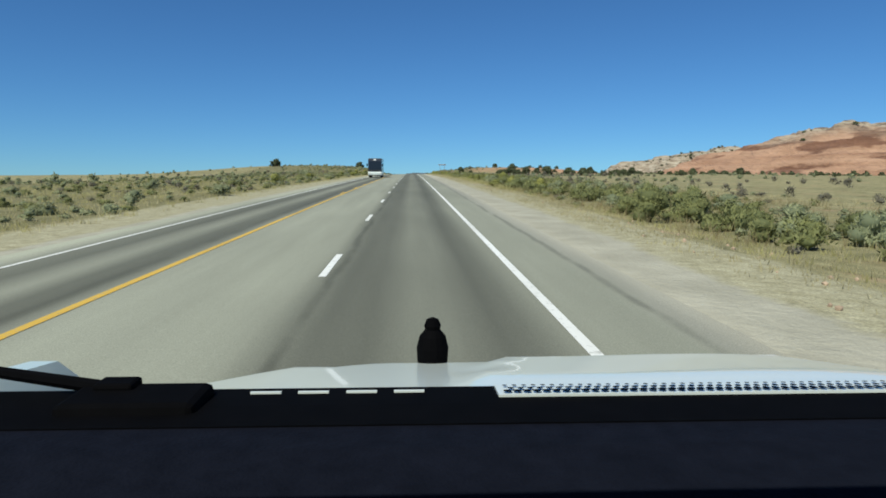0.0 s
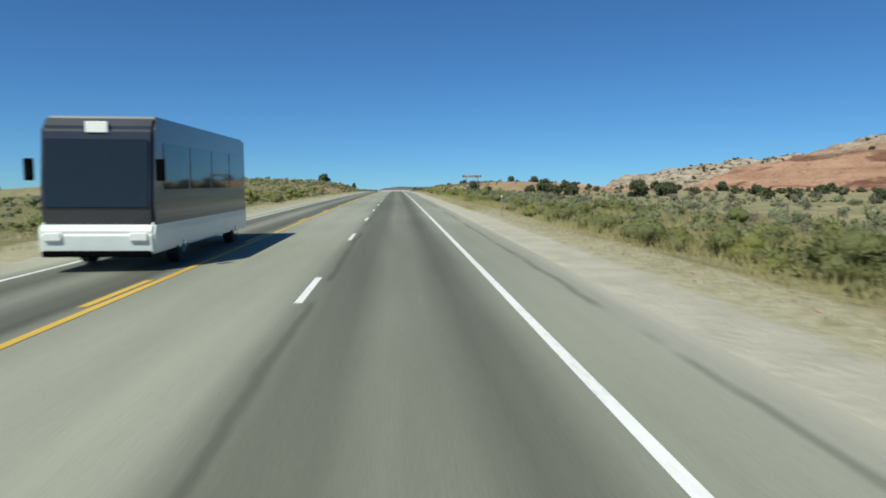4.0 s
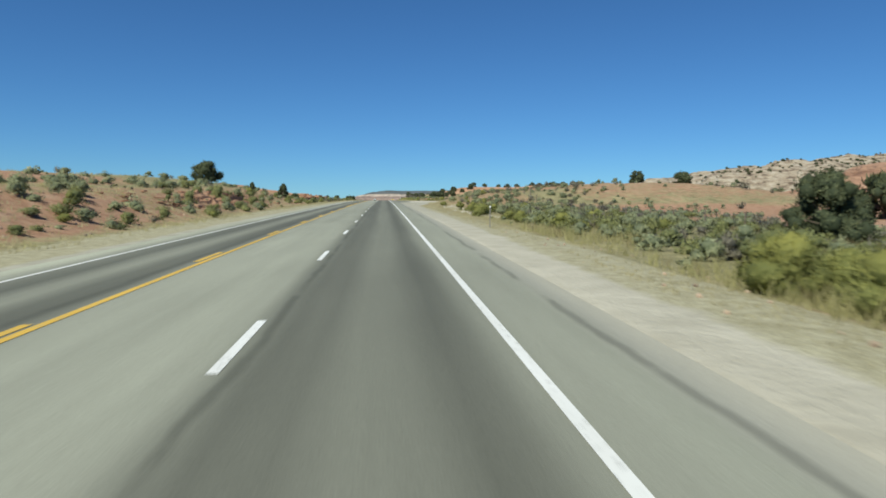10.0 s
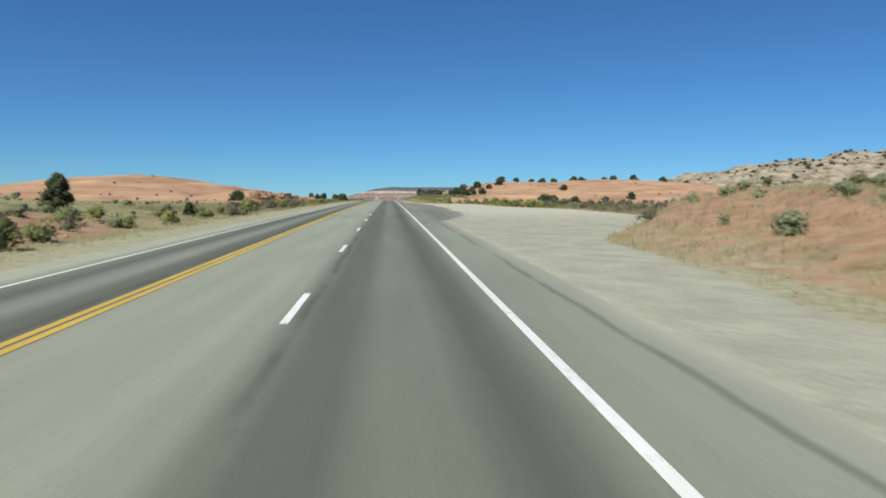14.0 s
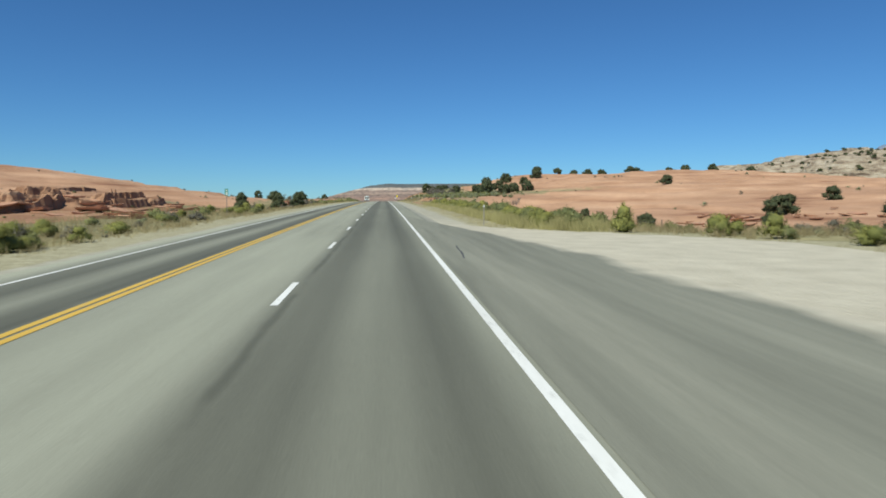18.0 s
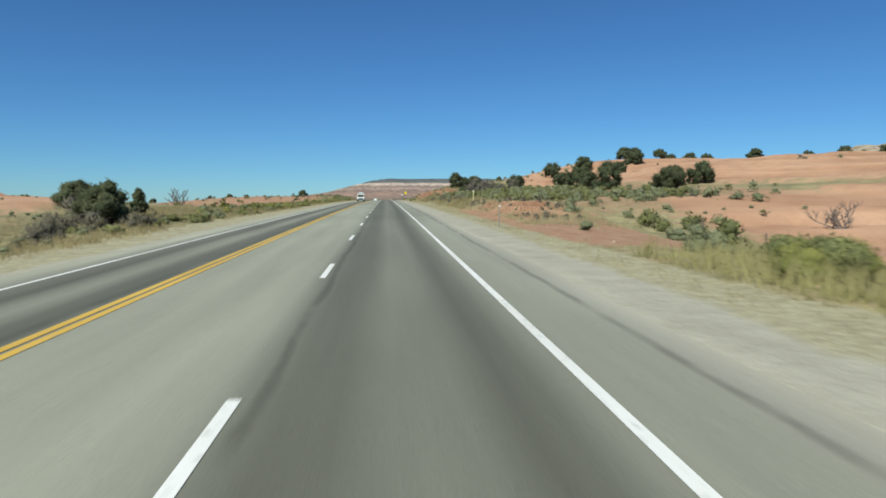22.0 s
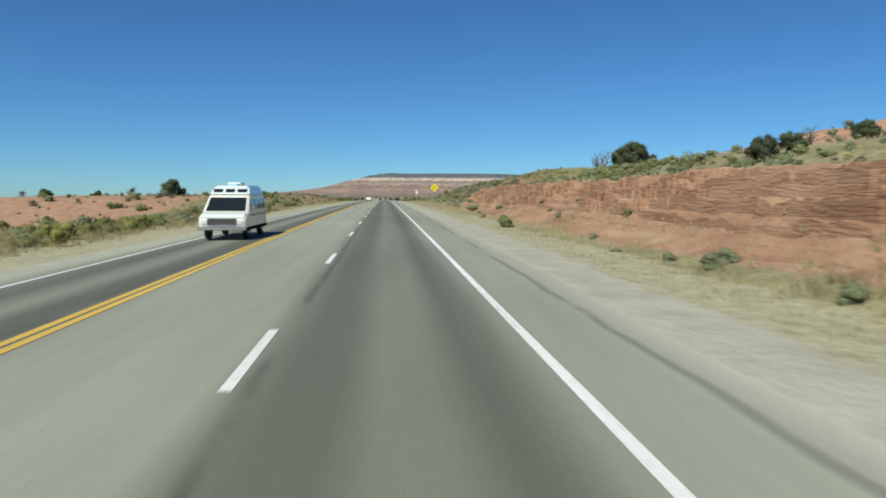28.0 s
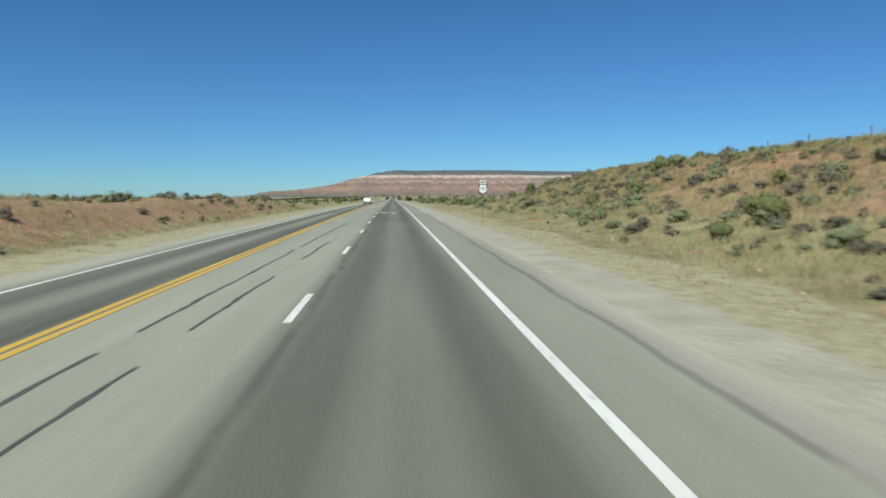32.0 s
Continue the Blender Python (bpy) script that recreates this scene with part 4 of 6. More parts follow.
scatter("sage", 9, 7.6, 9.2, 752, 779, 0.4, 0.8, 0.6)
scatter("green", 45, 9.5, 18, 20, 140, 1.0, 2.0)
scatter("green", 30, 10, 20, 140, 222, 1.0, 1.9)
scatter("green", 40, 10, 20, 222, 300, 1.4, 2.4)
scatter("green", 66, 9.2, 13, 528, 613, 0.9, 1.8, 0.85)
scatter("sage", 40, 11, 22, 20, 200, 1.0, 1.8)
scatter("sage", 45, 12, 22, 200, 380, 1.0, 1.8)
scatter("rabbit", 24, 8.8, 12, 530, 610, 1.1, 1.9)
scatter("sage", 34, 10, 16, 535, 634, 0.8, 1.5)
scatter("rabbit", 44, 8.8, 10.6, 524, 602, 0.9, 1.6, 0.85)
scatter("green", 22, 9.0, 11, 526, 600, 0.9, 1.5, 0.85)
scatter("grey", 16, 8.8, 11, 526, 600, 0.8, 1.3, 0.9)
# bushes along the far edge of the turnout
for k in range(54):
    y = rng.uniform(478, 529)
    w = rng.uniform(0.9, 1.7)
    plant(("rabbit", "green", "rabbit")[k % 3], float(turnout(y)) + rng.uniform(1.3, 4.5), y, w, w * rng.uniform(0.75, 1.0), k % 2 == 0)
# cut slope at the end: rounded clumps on bare earth
scatter("green", 14, 11, 27, 860, 955, 0.9, 1.9, 0.8)
scatter("sage", 36, 10.5, 27, 850, 960, 0.7, 1.6, 0.75)
scatter("sage", 60, 10, 28, 845, 960, 0.4, 0.9, 0.7)
scatter("grey", 120, 9, 26, 845, 960, 0.3, 0.8, 0.7)
scatter("grey", 16, 30, 130, 540, 760, 0.6, 1.4, 0.7, False)
scatter("sage", 22, 28, 160, 540, 780, 0.7, 1.5, 0.7, False)
scatter("grey", 30, -90, -28, 540, 690, 0.6, 1.3, 0.7, False)
scatter("sage", 50, 16.5, 40, 775, 850, 0.6, 1.3, 0.6, False)
scatter("green", 26, 16.5, 36, 740, 850, 0.6, 1.2, 0.6, False)
for x, y, w in ((6.95, 788.4, 1.25), (8.6, 798, 0.8), (10.6, 811, 0.9), (7.9, 803, 0.7), (9.5, 822, 1.3), (9.2, 815, 0.7), (13, 853, 1.0), (11.2, 838, 1.2)):
    plant("green", x, y, w, w * 0.7)
for x, y, w in ((10.4, 343, 2.3), (10.8, 356, 1.4), (10.9, 368.5, 1.6), (9.6, 379, 1.2), (12.2, 349, 1.6), (12.0, 362, 1.5)):
    plant("rabbit", x, y, w, w * 0.8)
# west verge
scatter("sage", 60, -40, -13, 0, 280, 0.9, 1.8, 0.7, False)
scatter("green", 30, -24, -13, 0, 280, 1.0, 2.0, 0.6, False)
scatter("sage", 45, -32, -15, 270, 430, 0.8, 1.6, 0.7, False)
scatter("green", 30, -20, -13, 300, 440, 1.0, 1.9, 0.7, False)
scatter("rabbit", 26, -18, -12.8, 440, 590, 0.9, 1.6, 0.7, False)
scatter("green", 44, -20, -13, 430, 596, 0.9, 1.7, 0.65, False)
scatter("grey", 40, -20, -13, 430, 596, 0.9, 1.7, 0.7, False)
scatter("green", 90, -22, -12.8, 625, 835, 0.8, 1.6, 0.55, False)
scatter("sage", 50, -22, -12.8, 625, 835, 0.8, 1.6, 0.55, False)
scatter("rabbit", 60, -20, -12.8, 655, 800, 0.9, 1.5, 0.6, False)
scatter("sage", 46, -36, -16, 838, 960, 0.6, 1.4, 0.7, False)
scatter("green", 24, -30, -15, 838, 960, 0.6, 1.3, 0.7, False)
for x, y, w in ((-13.5, 512.5, 1.7), (-14.4, 515.5, 1.6), (-15.6, 513.0, 1.5), (-14.8, 527, 1.1), (-16.5, 522, 1.3)):
    plant("rabbit", x, y, w, w * 0.75)
# low scrub between the larger clumps
for side, y0, y1, n in ((1, 0, 190, 200), (1, 190, 380, 400), (1, 640, 770, 260), (1, 775, 960, 420), (-1, 0, 440, 400), (-1, 440, 700, 220), (-1, 690, 960, 520)):
    for key, share in (("sage", 0.45), ("green", 0.3), ("grey", 0.25)):
        if side > 0:
            scatter(key, int(n * share), 9.5, 32, y0, y1, 0.35, 0.84, 0.6, False)
        else:
            scatter(key, int(n * share), -42, -13.2, y0, y1, 0.35, 0.84, 0.6, False)
# brush that closes up round the wash and on the western bank
scatter("sage", 110, 11.5, 30, 318, 374, 0.9, 1.6, 0.75, False)
scatter("green", 46, 11, 24, 318, 372, 0.9, 1.7, 0.75, False)
scatter("rabbit", 26, 10.8, 22, 312, 372, 0.9, 1.6, 0.8, False)
scatter("grey", 26, 13, 28, 318, 374, 0.9, 1.6, 0.8, False)
scatter("sage", 36, -28, -13.4, 300, 375, 0.8, 1.5, 0.75, False)
scatter("green", 30, -24, -13.2, 300, 375, 0.8, 1.5, 0.8, False)
scatter("sage", 26, 12.6, 24, 372, 404, 0.6, 1.3, 0.7, False)
scatter("rabbit", 10, 12, 17, 366, 392, 0.8, 1.4, 0.8, False)
scatter("rabbit", 14, -20, -13, 285, 430, 0.9, 1.5, 0.8, False)
scatter("green", 60, -17, -12.8, 636, 770, 0.7, 1.3, 0.5, False)
scatter("rabbit", 20, -15.5, -12.8, 640, 770, 0.8, 1.3, 0.7, False)
scatter("green", 16, -22, -13.6, 812, 856, 0.8, 1.4, 0.7, False)
scatter("sage", 18, -24, -13.6, 812, 870, 0.8, 1.4, 0.7, False)
scatter("sage", 220, -46, -13.4, -5, 310, 0.5, 0.84, 0.6, False)
scatter("green", 160, -40, -13.2, -5, 310, 0.5, 0.84, 0.6, False)
scatter("green", 40, 10.5, 17, 20, 130, 1.0, 1.8, 0.75, False)
scatter("rabbit", 8, 9.6, 14, 60, 130, 1.0, 1.8, 0.75, False)
scatter("green", 8, -20, -13.8, 464, 505, 1.5, 2.4, 0.7, False)
scatter("grey", 130, -34, -14.5, 838, 960, 0.6, 1.3, 0.6, False)
scatter("grey", 14, -19, -13.4, 450, 500, 1.0, 1.9, 0.75, False)
scatter("grey", 50, 8.8, 15, 672, 758, 0.7, 1.5, 0.65, False)
scatter("sage", 26, 9.2, 16, 672, 758, 0.8, 1.5, 0.6, False)
scatter("grey", 70, 13, 28, 858, 955, 0.9, 1.6, 0.6, False)
scatter("sage", 30, 14, 28, 862, 955, 0.9, 1.6, 0.65, False)
scatter("green", 34, 21, 28, 806, 826, 0.8, 1.4, 0.6, False)
scatter("grey", 40, 23.5, 42, 436, 500, 1.0, 1.9, 0.8, False)
# fill of the belts and the open flats
scatter("sage", 170, 12.5, 42, 338, 432, 0.7, 1.5, 0.7, False)
scatter("grey", 70, 12.5, 42, 338, 432, 0.7, 1.5, 0.75, False)
scatter("green", 50, 12.5, 38, 338, 432, 0.7, 1.5, 0.7, False)
scatter("grey", 16, -21, -14.5, 622, 642, 1.0, 1.9, 0.8, False)
scatter("grey", 40, -24, -13.4, 596, 700, 0.4, 0.9, 0.7, False)
scatter("sage", 260, 9.6, 26, 20, 225, 0.4, 0.9, 0.6, False)
scatter("green", 200, 9.2, 24, 20, 225, 0.4, 0.9, 0.6, False)
scatter("sage", 180, 11.5, 30, 224, 335, 0.9, 1.7, 0.75, False)
scatter("grey", 70, 13, 30, 195, 330, 0.9, 1.6, 0.8, False)
scatter("green", 70, 11, 26, 224, 330, 0.9, 1.7, 0.75, False)
scatter("sage", 120, 12, 30, 60, 195, 0.8, 1.5, 0.7, False)
scatter("grey", 60, 12, 40, 20, 195, 0.6, 1.3, 0.7, False)
scatter("grey", 90, 8.8, 14, 637, 672, 0.3, 0.7, 0.8, False)
scatter("sage", 130, 10.5, 30, 650, 700, 0.7, 1.5, 0.75, False)
scatter("green", 110, 10.5, 30, 652, 705, 0.8, 1.7, 0.75, False)
scatter("sage", 24, -28, -17, 262, 330, 0.8, 1.6, 0.7, False)
scatter("sage", 60, -22, -13.4, 790, 870, 0.5, 1.2, 0.55, False)
scatter("green", 50, -20, -13.4, 780, 850, 0.6, 1.3, 0.6, False)
scatter("sage", 60, 17, 32, 775, 870, 0.5, 1.1, 0.6, False)
scatter("green", 26, 18, 32, 775, 870, 0.5, 1.1, 0.6, False)
scatter("grey", 200, 10, 27, 848, 955, 0.4, 1.1, 0.6, False)
scatter("sage", 160, 10, 27, 848, 955, 0.4, 1.1, 0.6, False)
scatter("sage", 240, 12, 55, 120, 400, 0.8, 1.7, 0.7, False)
scatter("green", 240, 10.5, 24, 0, 340, 0.8, 1.8, 0.65, False)
scatter("sage", 500, -46, -13.2, -5, 310, 0.6, 1.1, 0.5, False)
scatter("green", 420, -44, -13.2, -5, 310, 0.6, 1.1, 0.5, False)
scatter("grey", 160, -44, -13.2, -5, 310, 0.5, 1.0, 0.5, False)
scatter("rabbit", 16, -19, -13.4, 30, 260, 1.2, 2.0, 0.8, False)
scatter("grey", 120, 16, 70, 0, 420, 0.8, 1.8, 0.8, False)
scatter("sage", 200, 50, 220, 120, 480, 0.9, 2.0, 0.7, False)
scatter("green", 40, 25, 42, 430, 530, 1.0, 2.0, 0.7, False)
scatter("sage", 90, 23, 44, 425, 540, 0.6, 1.3, 0.6, False)
scatter("grey", 60, 25, 60, 425, 540, 0.8, 1.8, 0.7, False)
scatter("green", 60, 15.5, 24, 535, 640, 1.0, 2.0, 0.8, False)
scatter("sage", 110, 11, 36, 640, 760, 0.7, 1.6, 0.65, False)
scatter("green", 70, 12, 36, 655, 770, 0.8, 1.8, 0.6, False)
scatter("grey", 9, 14.5, 20, 700, 716, 1.2, 2.0, 0.85)
scatter("grey", 15, 17, 25, 714, 738, 2.0, 3.2, 0.95)
scatter("green", 40, 10.5, 24, 672, 745, 0.8, 1.5, 0.7, False)
scatter("sage", 50, 10.5, 26, 672, 750, 0.8, 1.5, 0.7, False)
scatter("sage", 70, 18, 60, 760, 880, 0.8, 1.7, 0.7, False)
scatter("sage", 180, -140, -30, 0, 300, 0.8, 1.8, 0.7, False)
scatter("sage", 120, -60, -22, 280, 470, 0.8, 1.8, 0.7, False)
scatter("grey", 60, -60, -14, 0, 430, 0.7, 1.5, 0.7, False)
scatter("green", 160, -70, -20, 690, 840, 0.9, 2.0, 0.7, False)
scatter("grey", 110, -110, -22, 690, 960, 0.8, 1.8, 0.7, False)
scatter("sage", 260, -200, -26, 830, 1080, 0.8, 1.9, 0.7, False)
scatter("sage", 220, 9, 90, 960, 1250, 1.0, 2.4, 0.8, False)
scatter("green", 200, -120, -13, 960, 1300, 1.0, 2.6, 0.8, False)
scatter("green", 200, 9, 60, 960, 1300, 1.0, 2.6, 0.8, False)


def join_clumps(name, bits, places, mat, label):
    vs, fs, tips, hearts, ns, base = [], [], [], [], [], 0
    for x, y, z, turn, w, h in places:
        v, f, heart, nrm = bits[int(rng.integers(len(bits)))]
        c, s = math.cos(radians(turn)), math.sin(radians(turn))
        vs.append(np.stack([x + w * (c * v[:, 0] - s * v[:, 1]), y + w * (s * v[:, 0] + c * v[:, 1]), z + h * v[:, 2]], 1))
        ns.append(np.stack([c * nrm[:, 0] - s * nrm[:, 1], s * nrm[:, 0] + c * nrm[:, 1], nrm[:, 2]], 1))
        tips.append(v[:, 2])
        hearts.append(heart)
        fs.append(f + base)
        base += len(v)
    me = fast_mesh(name, np.concatenate(vs), np.concatenate(fs), mat, normals=np.concatenate(ns))
    float_attr(me, "tip", np.concatenate(tips))
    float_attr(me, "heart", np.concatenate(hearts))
    return tagged(new(name, me), label, "shrubs", kind="stuff")


for key in KINDS:
    if loose[key]:
        close = [p for p in loose[key] if abs(p[0]) < 32 and p[1] < 970 and p[4] > 0.85]
        far = [p for p in loose[key] if not (abs(p[0]) < 32 and p[1] < 970 and p[4] > 0.85)]
        for bits, places, suffix in ((mid_bits[key], close, "_cover"), (far_bits[key], far, "_flats")):
            if places:
                join_clumps(TAGS[key][0] + suffix, bits, places, KINDS[key][0], "scattered " + TAGS[key][1])


def grass(name, n, x0, x1, y0, y1, h0, h1, mat, label, thin=0.75, blades=7):
    """tufts of narrow blades"""
    x, y = rng.uniform(x0, x1, n), rng.uniform(y0, y1, n)
    keep = fbm(x / 9, y / 9, 61) + rng.uniform(-0.35, 0.5, n) > 0.0
    keep &= ~((x > 0) & (x < turnout(y) + 0.25)) & (rock_mask(x, y) < 0.5) & (rng.uniform(0, 1, n) > thin * soil_mask(x, y))
    x, y = x[keep], y[keep]
    z = land(x, y) - 0.02
    m = len(x) * blades
    bx, by, bz = (np.repeat(a, blades) for a in (x, y, z))
    bx, by = bx + rng.normal(0, 0.11, m), by + rng.normal(0, 0.11, m)
    h = rng.uniform(h0, h1, m)
    ang = rng.uniform(0, 2 * np.pi, m)
    wide = 0.012 + 0.012 * rng.uniform(0, 1, m)
    lean = h * rng.uniform(0.1, 0.7, m)
    la = rng.uniform(0, 2 * np.pi, m)
    ang = np.where(np.cos(ang) < 0, ang + np.pi, ang)
    a = np.stack([bx - wide * np.cos(ang), by - wide * np.sin(ang), bz], 1)
    b = np.stack([bx + wide * np.cos(ang), by + wide * np.sin(ang), bz], 1)
    c = np.stack([bx + lean * np.cos(la), by + lean * np.sin(la), bz + h], 1)
    v = np.stack([a, b, c], 1).reshape(-1, 3)
    soft = unit(np.stack([0.35 * np.cos(la), -0.45 + 0.25 * np.sin(la), np.full(m, 0.85)], 1))
    tagged(new(name, fast_mesh(name, v, np.arange(len(v)).reshape(-1, 3), mat, normals=np.repeat(soft, 3, 0))), label, "grass", kind="stuff")


grass("dry_grass_east", 56000, 6.0, 11, -5, 980, 0.05, 0.15, M_GRASS, "straw-coloured dry grass along the gravel verge", blades=5)
grass("dry_grass_far_east", 34000, 11, 34, -5, 980, 0.14, 0.36, M_GRASS, "pale dry grass over the eastern flats")
grass("green_grass_east", 6000, 8.2, 20, -5, 340, 0.12, 0.34, M_GRASS_GREEN, "greener grass between the shrubs of the eastern verge")
grass("pale_tufts_east", 5200, 5.2, 7.0, 160, 240, 0.1, 0.26, M_GRASS, "pale dry tufts at the edge of the gravel", thin=0.0, blades=6)
grass("bank_tufts", 2600, 8.4, 15, 634, 676, 0.15, 0.4, M_GRASS, "dry straw tufts over a low red bank", thin=0.0, blades=7)
grass("toe_tufts", 3600, 7.5, 11.5, 752, 850, 0.12, 0.34, M_GRASS, "straw tufts at the foot of the red cut", thin=0.2, blades=7)
grass("wash_grass", 9000, 8.6, 26, 335, 436, 0.15, 0.42, M_GRASS, "straw grass over the red earth beside the wash", thin=0.15, blades=6)
grass("west_bank_grass", 7000, -24, -12.4, 258, 440, 0.12, 0.36, M_GRASS, "straw grass over the western red bank", thin=0.35, blades=6)
grass("tall_grass_slope", 9000, 8.2, 16, 848, 965, 0.2, 0.45, M_GRASS, "tall straw grass at the foot of the cut slope", blades=6)
grass("slope_grass_north", 9000, 9.5, 24, 862, 975, 0.14, 0.34, M_GRASS, "thin straw grass over the red cut slope", thin=0.2, blades=6)
grass("slope_cover", 15000, 10, 27, 846, 965, 0.14, 0.34, M_GRASS_GREEN, "olive grass and low herbs over the red slope", thin=0.1, blades=6)
grass("crest_grass", 7000, 24, 36, 825, 960, 0.3, 0.6, M_GRASS_GREEN, "fringe of tall green grass along the crest of the slope", thin=0.1, blades=6)
grass("green_grass_west", 12000, -36, -12, -5, 330, 0.12, 0.34, M_GRASS_GREEN, "greener grass over the western slope")
grass("slope_grass_east", 11000, 8.8, 26, 668, 760, 0.16, 0.42, M_GRASS_GREEN, "taller mixed grass on the slope above the verge", blades=5)
grass("brown_grass_bank", 16000, 8.2, 24, 668, 762, 0.22, 0.6, M_GRASS_BROWN, "tall brown and straw grass over the bank", thin=0.1, blades=6)
grass("brown_grass_slope", 16000, 13, 30, 856, 965, 0.16, 0.4, M_GRASS_BROWN, "brown grass and dry herbs over the upper red slope", thin=0.1, blades=6)
grass("belt_grass", 11000, 8.0, 20, 60, 312, 0.3, 0.75, M_GRASS_GREEN, "tall olive grass grown through the eastern shrub belt", thin=0.1, blades=7)
grass("belt_grass_brown", 8000, 9.0, 26, 20, 320, 0.3, 0.7, M_GRASS_BROWN, "tall brown grass between the eastern shrubs", thin=0.1, blades=6)
grass("hedge_grass", 9000, 7.6, 13, 522, 615, 0.3, 0.85, M_GRASS_GREEN, "tall olive grass grown through the roadside bushes", thin=0.1, blades=7)
grass("brown_grass_turnout", 9000, 14, 44, 425, 535, 0.3, 0.75, M_GRASS_BROWN, "tall brown grass behind the gravel turnout", thin=0.1, blades=6)
grass("brown_grass_west", 18000, -24, -12.2, 440, 840, 0.22, 0.55, M_GRASS_BROWN, "brown grass between the shrubs of the western verge", thin=0.1, blades=6)
grass("brown_grass_west_bank", 8000, -34, -13.2, 840, 965, 0.18, 0.45, M_GRASS_BROWN, "dry olive-brown grass over the western bank", thin=0.25, blades=6)
grass("dry_grass_west", 12000, -17, -11.6, -5, 980, 0.08, 0.28, M_GRASS, "straw-coloured dry grass along the western verge")
grass("dry_grass_far_west", 22000, -60, -16, -5, 980, 0.14, 0.4, M_GRASS, "pale dry grass over the western slopes")


def limb(bm, a, direction, length, r0, depth, r):
    """a bent tapering limb with smaller ones growing from it"""
    p, d = Vector(a), Vector(direction).normalized()
    for k in range(3):
        q = p + d * (length / 3)
        tube(bm, p, q, r0 * (1 - 0.25 * k), r0 * (0.75 - 0.25 * k) + 0.004, 5)
        if depth > 0:
            for _ in range(2):
                side = Vector((r.normal(), r.normal(), abs(r.normal()) * 0.7 + 0.2)).normalized()
                limb(bm, q, d * 0.5 + side, length * 0.55, r0 * 0.5, depth - 1, r)
        p, d = q, (d + Vector((r.normal() * 0.3, r.normal() * 0.3, r.normal() * 0.15 + 0.1))).normalized()


def juniper(seed, tall, wide, leaves, cone):
    """a juniper: short forked trunk and a dense crown of ragged clumps; 1 unit is 1 m"""
    r = np.random.default_rng(seed)
    bm = bmesh.new()
    tube(bm, (0, 0, -0.15), (0.06, 0.03, tall * 0.3), 0.17, 0.12, 8)
    n_clump = 64 if cone else 40
    lean = r.uniform(0, 2 * np.pi)
    cs = []
    for k in range(n_clump):
        h = r.uniform(0.02, 1.0)
        reach = wide * 0.46 * ((1.03 - h) ** 0.55 if cone else math.sqrt(max(0.05, 1 - (h - 0.36) ** 2 * 2.3)))
        ang = k * 2.4 + r.uniform(0, 1.2)
        q = r.uniform(0.45 if cone else 0.35, 1.0) * reach * (1 + (0.08 if cone else 0.25) * math.cos(ang - lean))
        cs.append((q * math.cos(ang), q * math.sin(ang), 0.06 * tall + h * tall * 0.86))
    for c in cs[:7]:
        tube(bm, (0.05, 0.02, tall * r.uniform(0.12, 0.3)), (c[0] * 0.8, c[1] * 0.8, c[2] * 0.9), 0.07, 0.02, 5)
    cs = np.array(cs)
    pick = r.integers(0, n_clump, leaves)
    d = unit(r.normal(size=(leaves, 3)))
    rad = wide * (r.uniform(0.11, 0.16, n_clump) if cone else r.uniform(0.1, 0.19, n_clump))
    p = cs[pick] + d * (rad[pick] * r.uniform(0.35, 1.12, leaves) ** 0.5)[:, None]
    p[:, 2] = np.maximum(p[:, 2], 0.1 + 0.1 * r.uniform(0, 1, leaves))
    out = unit(d + 1.1 * unit(p - (0, 0, tall * 0.3)))
    v, f, nrm = leaf_cards(p, 0.092 * (wide / 3.5) ** 0.5 * (5200 / leaves) ** 0.5, r, 0.45, 0.75, out)
    n_leaf = len(v)
    v, f, nrm = with_cores(v, f, nrm, cs, rad * 0.72, r)
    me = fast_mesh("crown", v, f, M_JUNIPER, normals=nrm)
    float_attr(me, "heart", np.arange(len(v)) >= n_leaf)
    return bm, me


TREES, FAR_TREES = [], []
for seed, tall, wide, cone in ((101, 3.3, 4.6, False), (102, 3.0, 4.2, False), (103, 3.7, 3.3, True), (104, 2.4, 3.2, False), (105, 4.4, 5.4, False)):
    for store, leaves in ((TREES, 5200), (FAR_TREES, 1500)):
        trunk_bm, crown_me = juniper(seed, tall, wide, leaves, cone)
        trunk_me = bpy.data.meshes.new("trunk")
        trunk_bm.to_mesh(trunk_me)
        trunk_bm.free()
        trunk_me.materials.append(M_BARK)
        store.append((trunk_me, crown_me, tall))


def tree(variant, x, y, height, label, group="junipers on the slopes", lift=0.0):
    trunk_me, crown_me, tall = (TREES if abs(x) < 40 else FAR_TREES)[variant]
    ob = thing("juniper_tree", label, "tree", pose(x, y, ground_at(x, y) + lift, 0, 0, float(rng.uniform(0, 360))) @ Matrix.Diagonal((height / tall * rng.uniform(0.85, 1.15), height / tall * rng.uniform(0.85, 1.15), height / tall, 1)), group)
    part("trunk", trunk_me, None, ob)
    part("crown", crown_me, None, ob)
    return ob


ROUND = "dark green rounded juniper standing on dry ground"
CONE = "dark green pointed juniper beside the roadside shrubs"
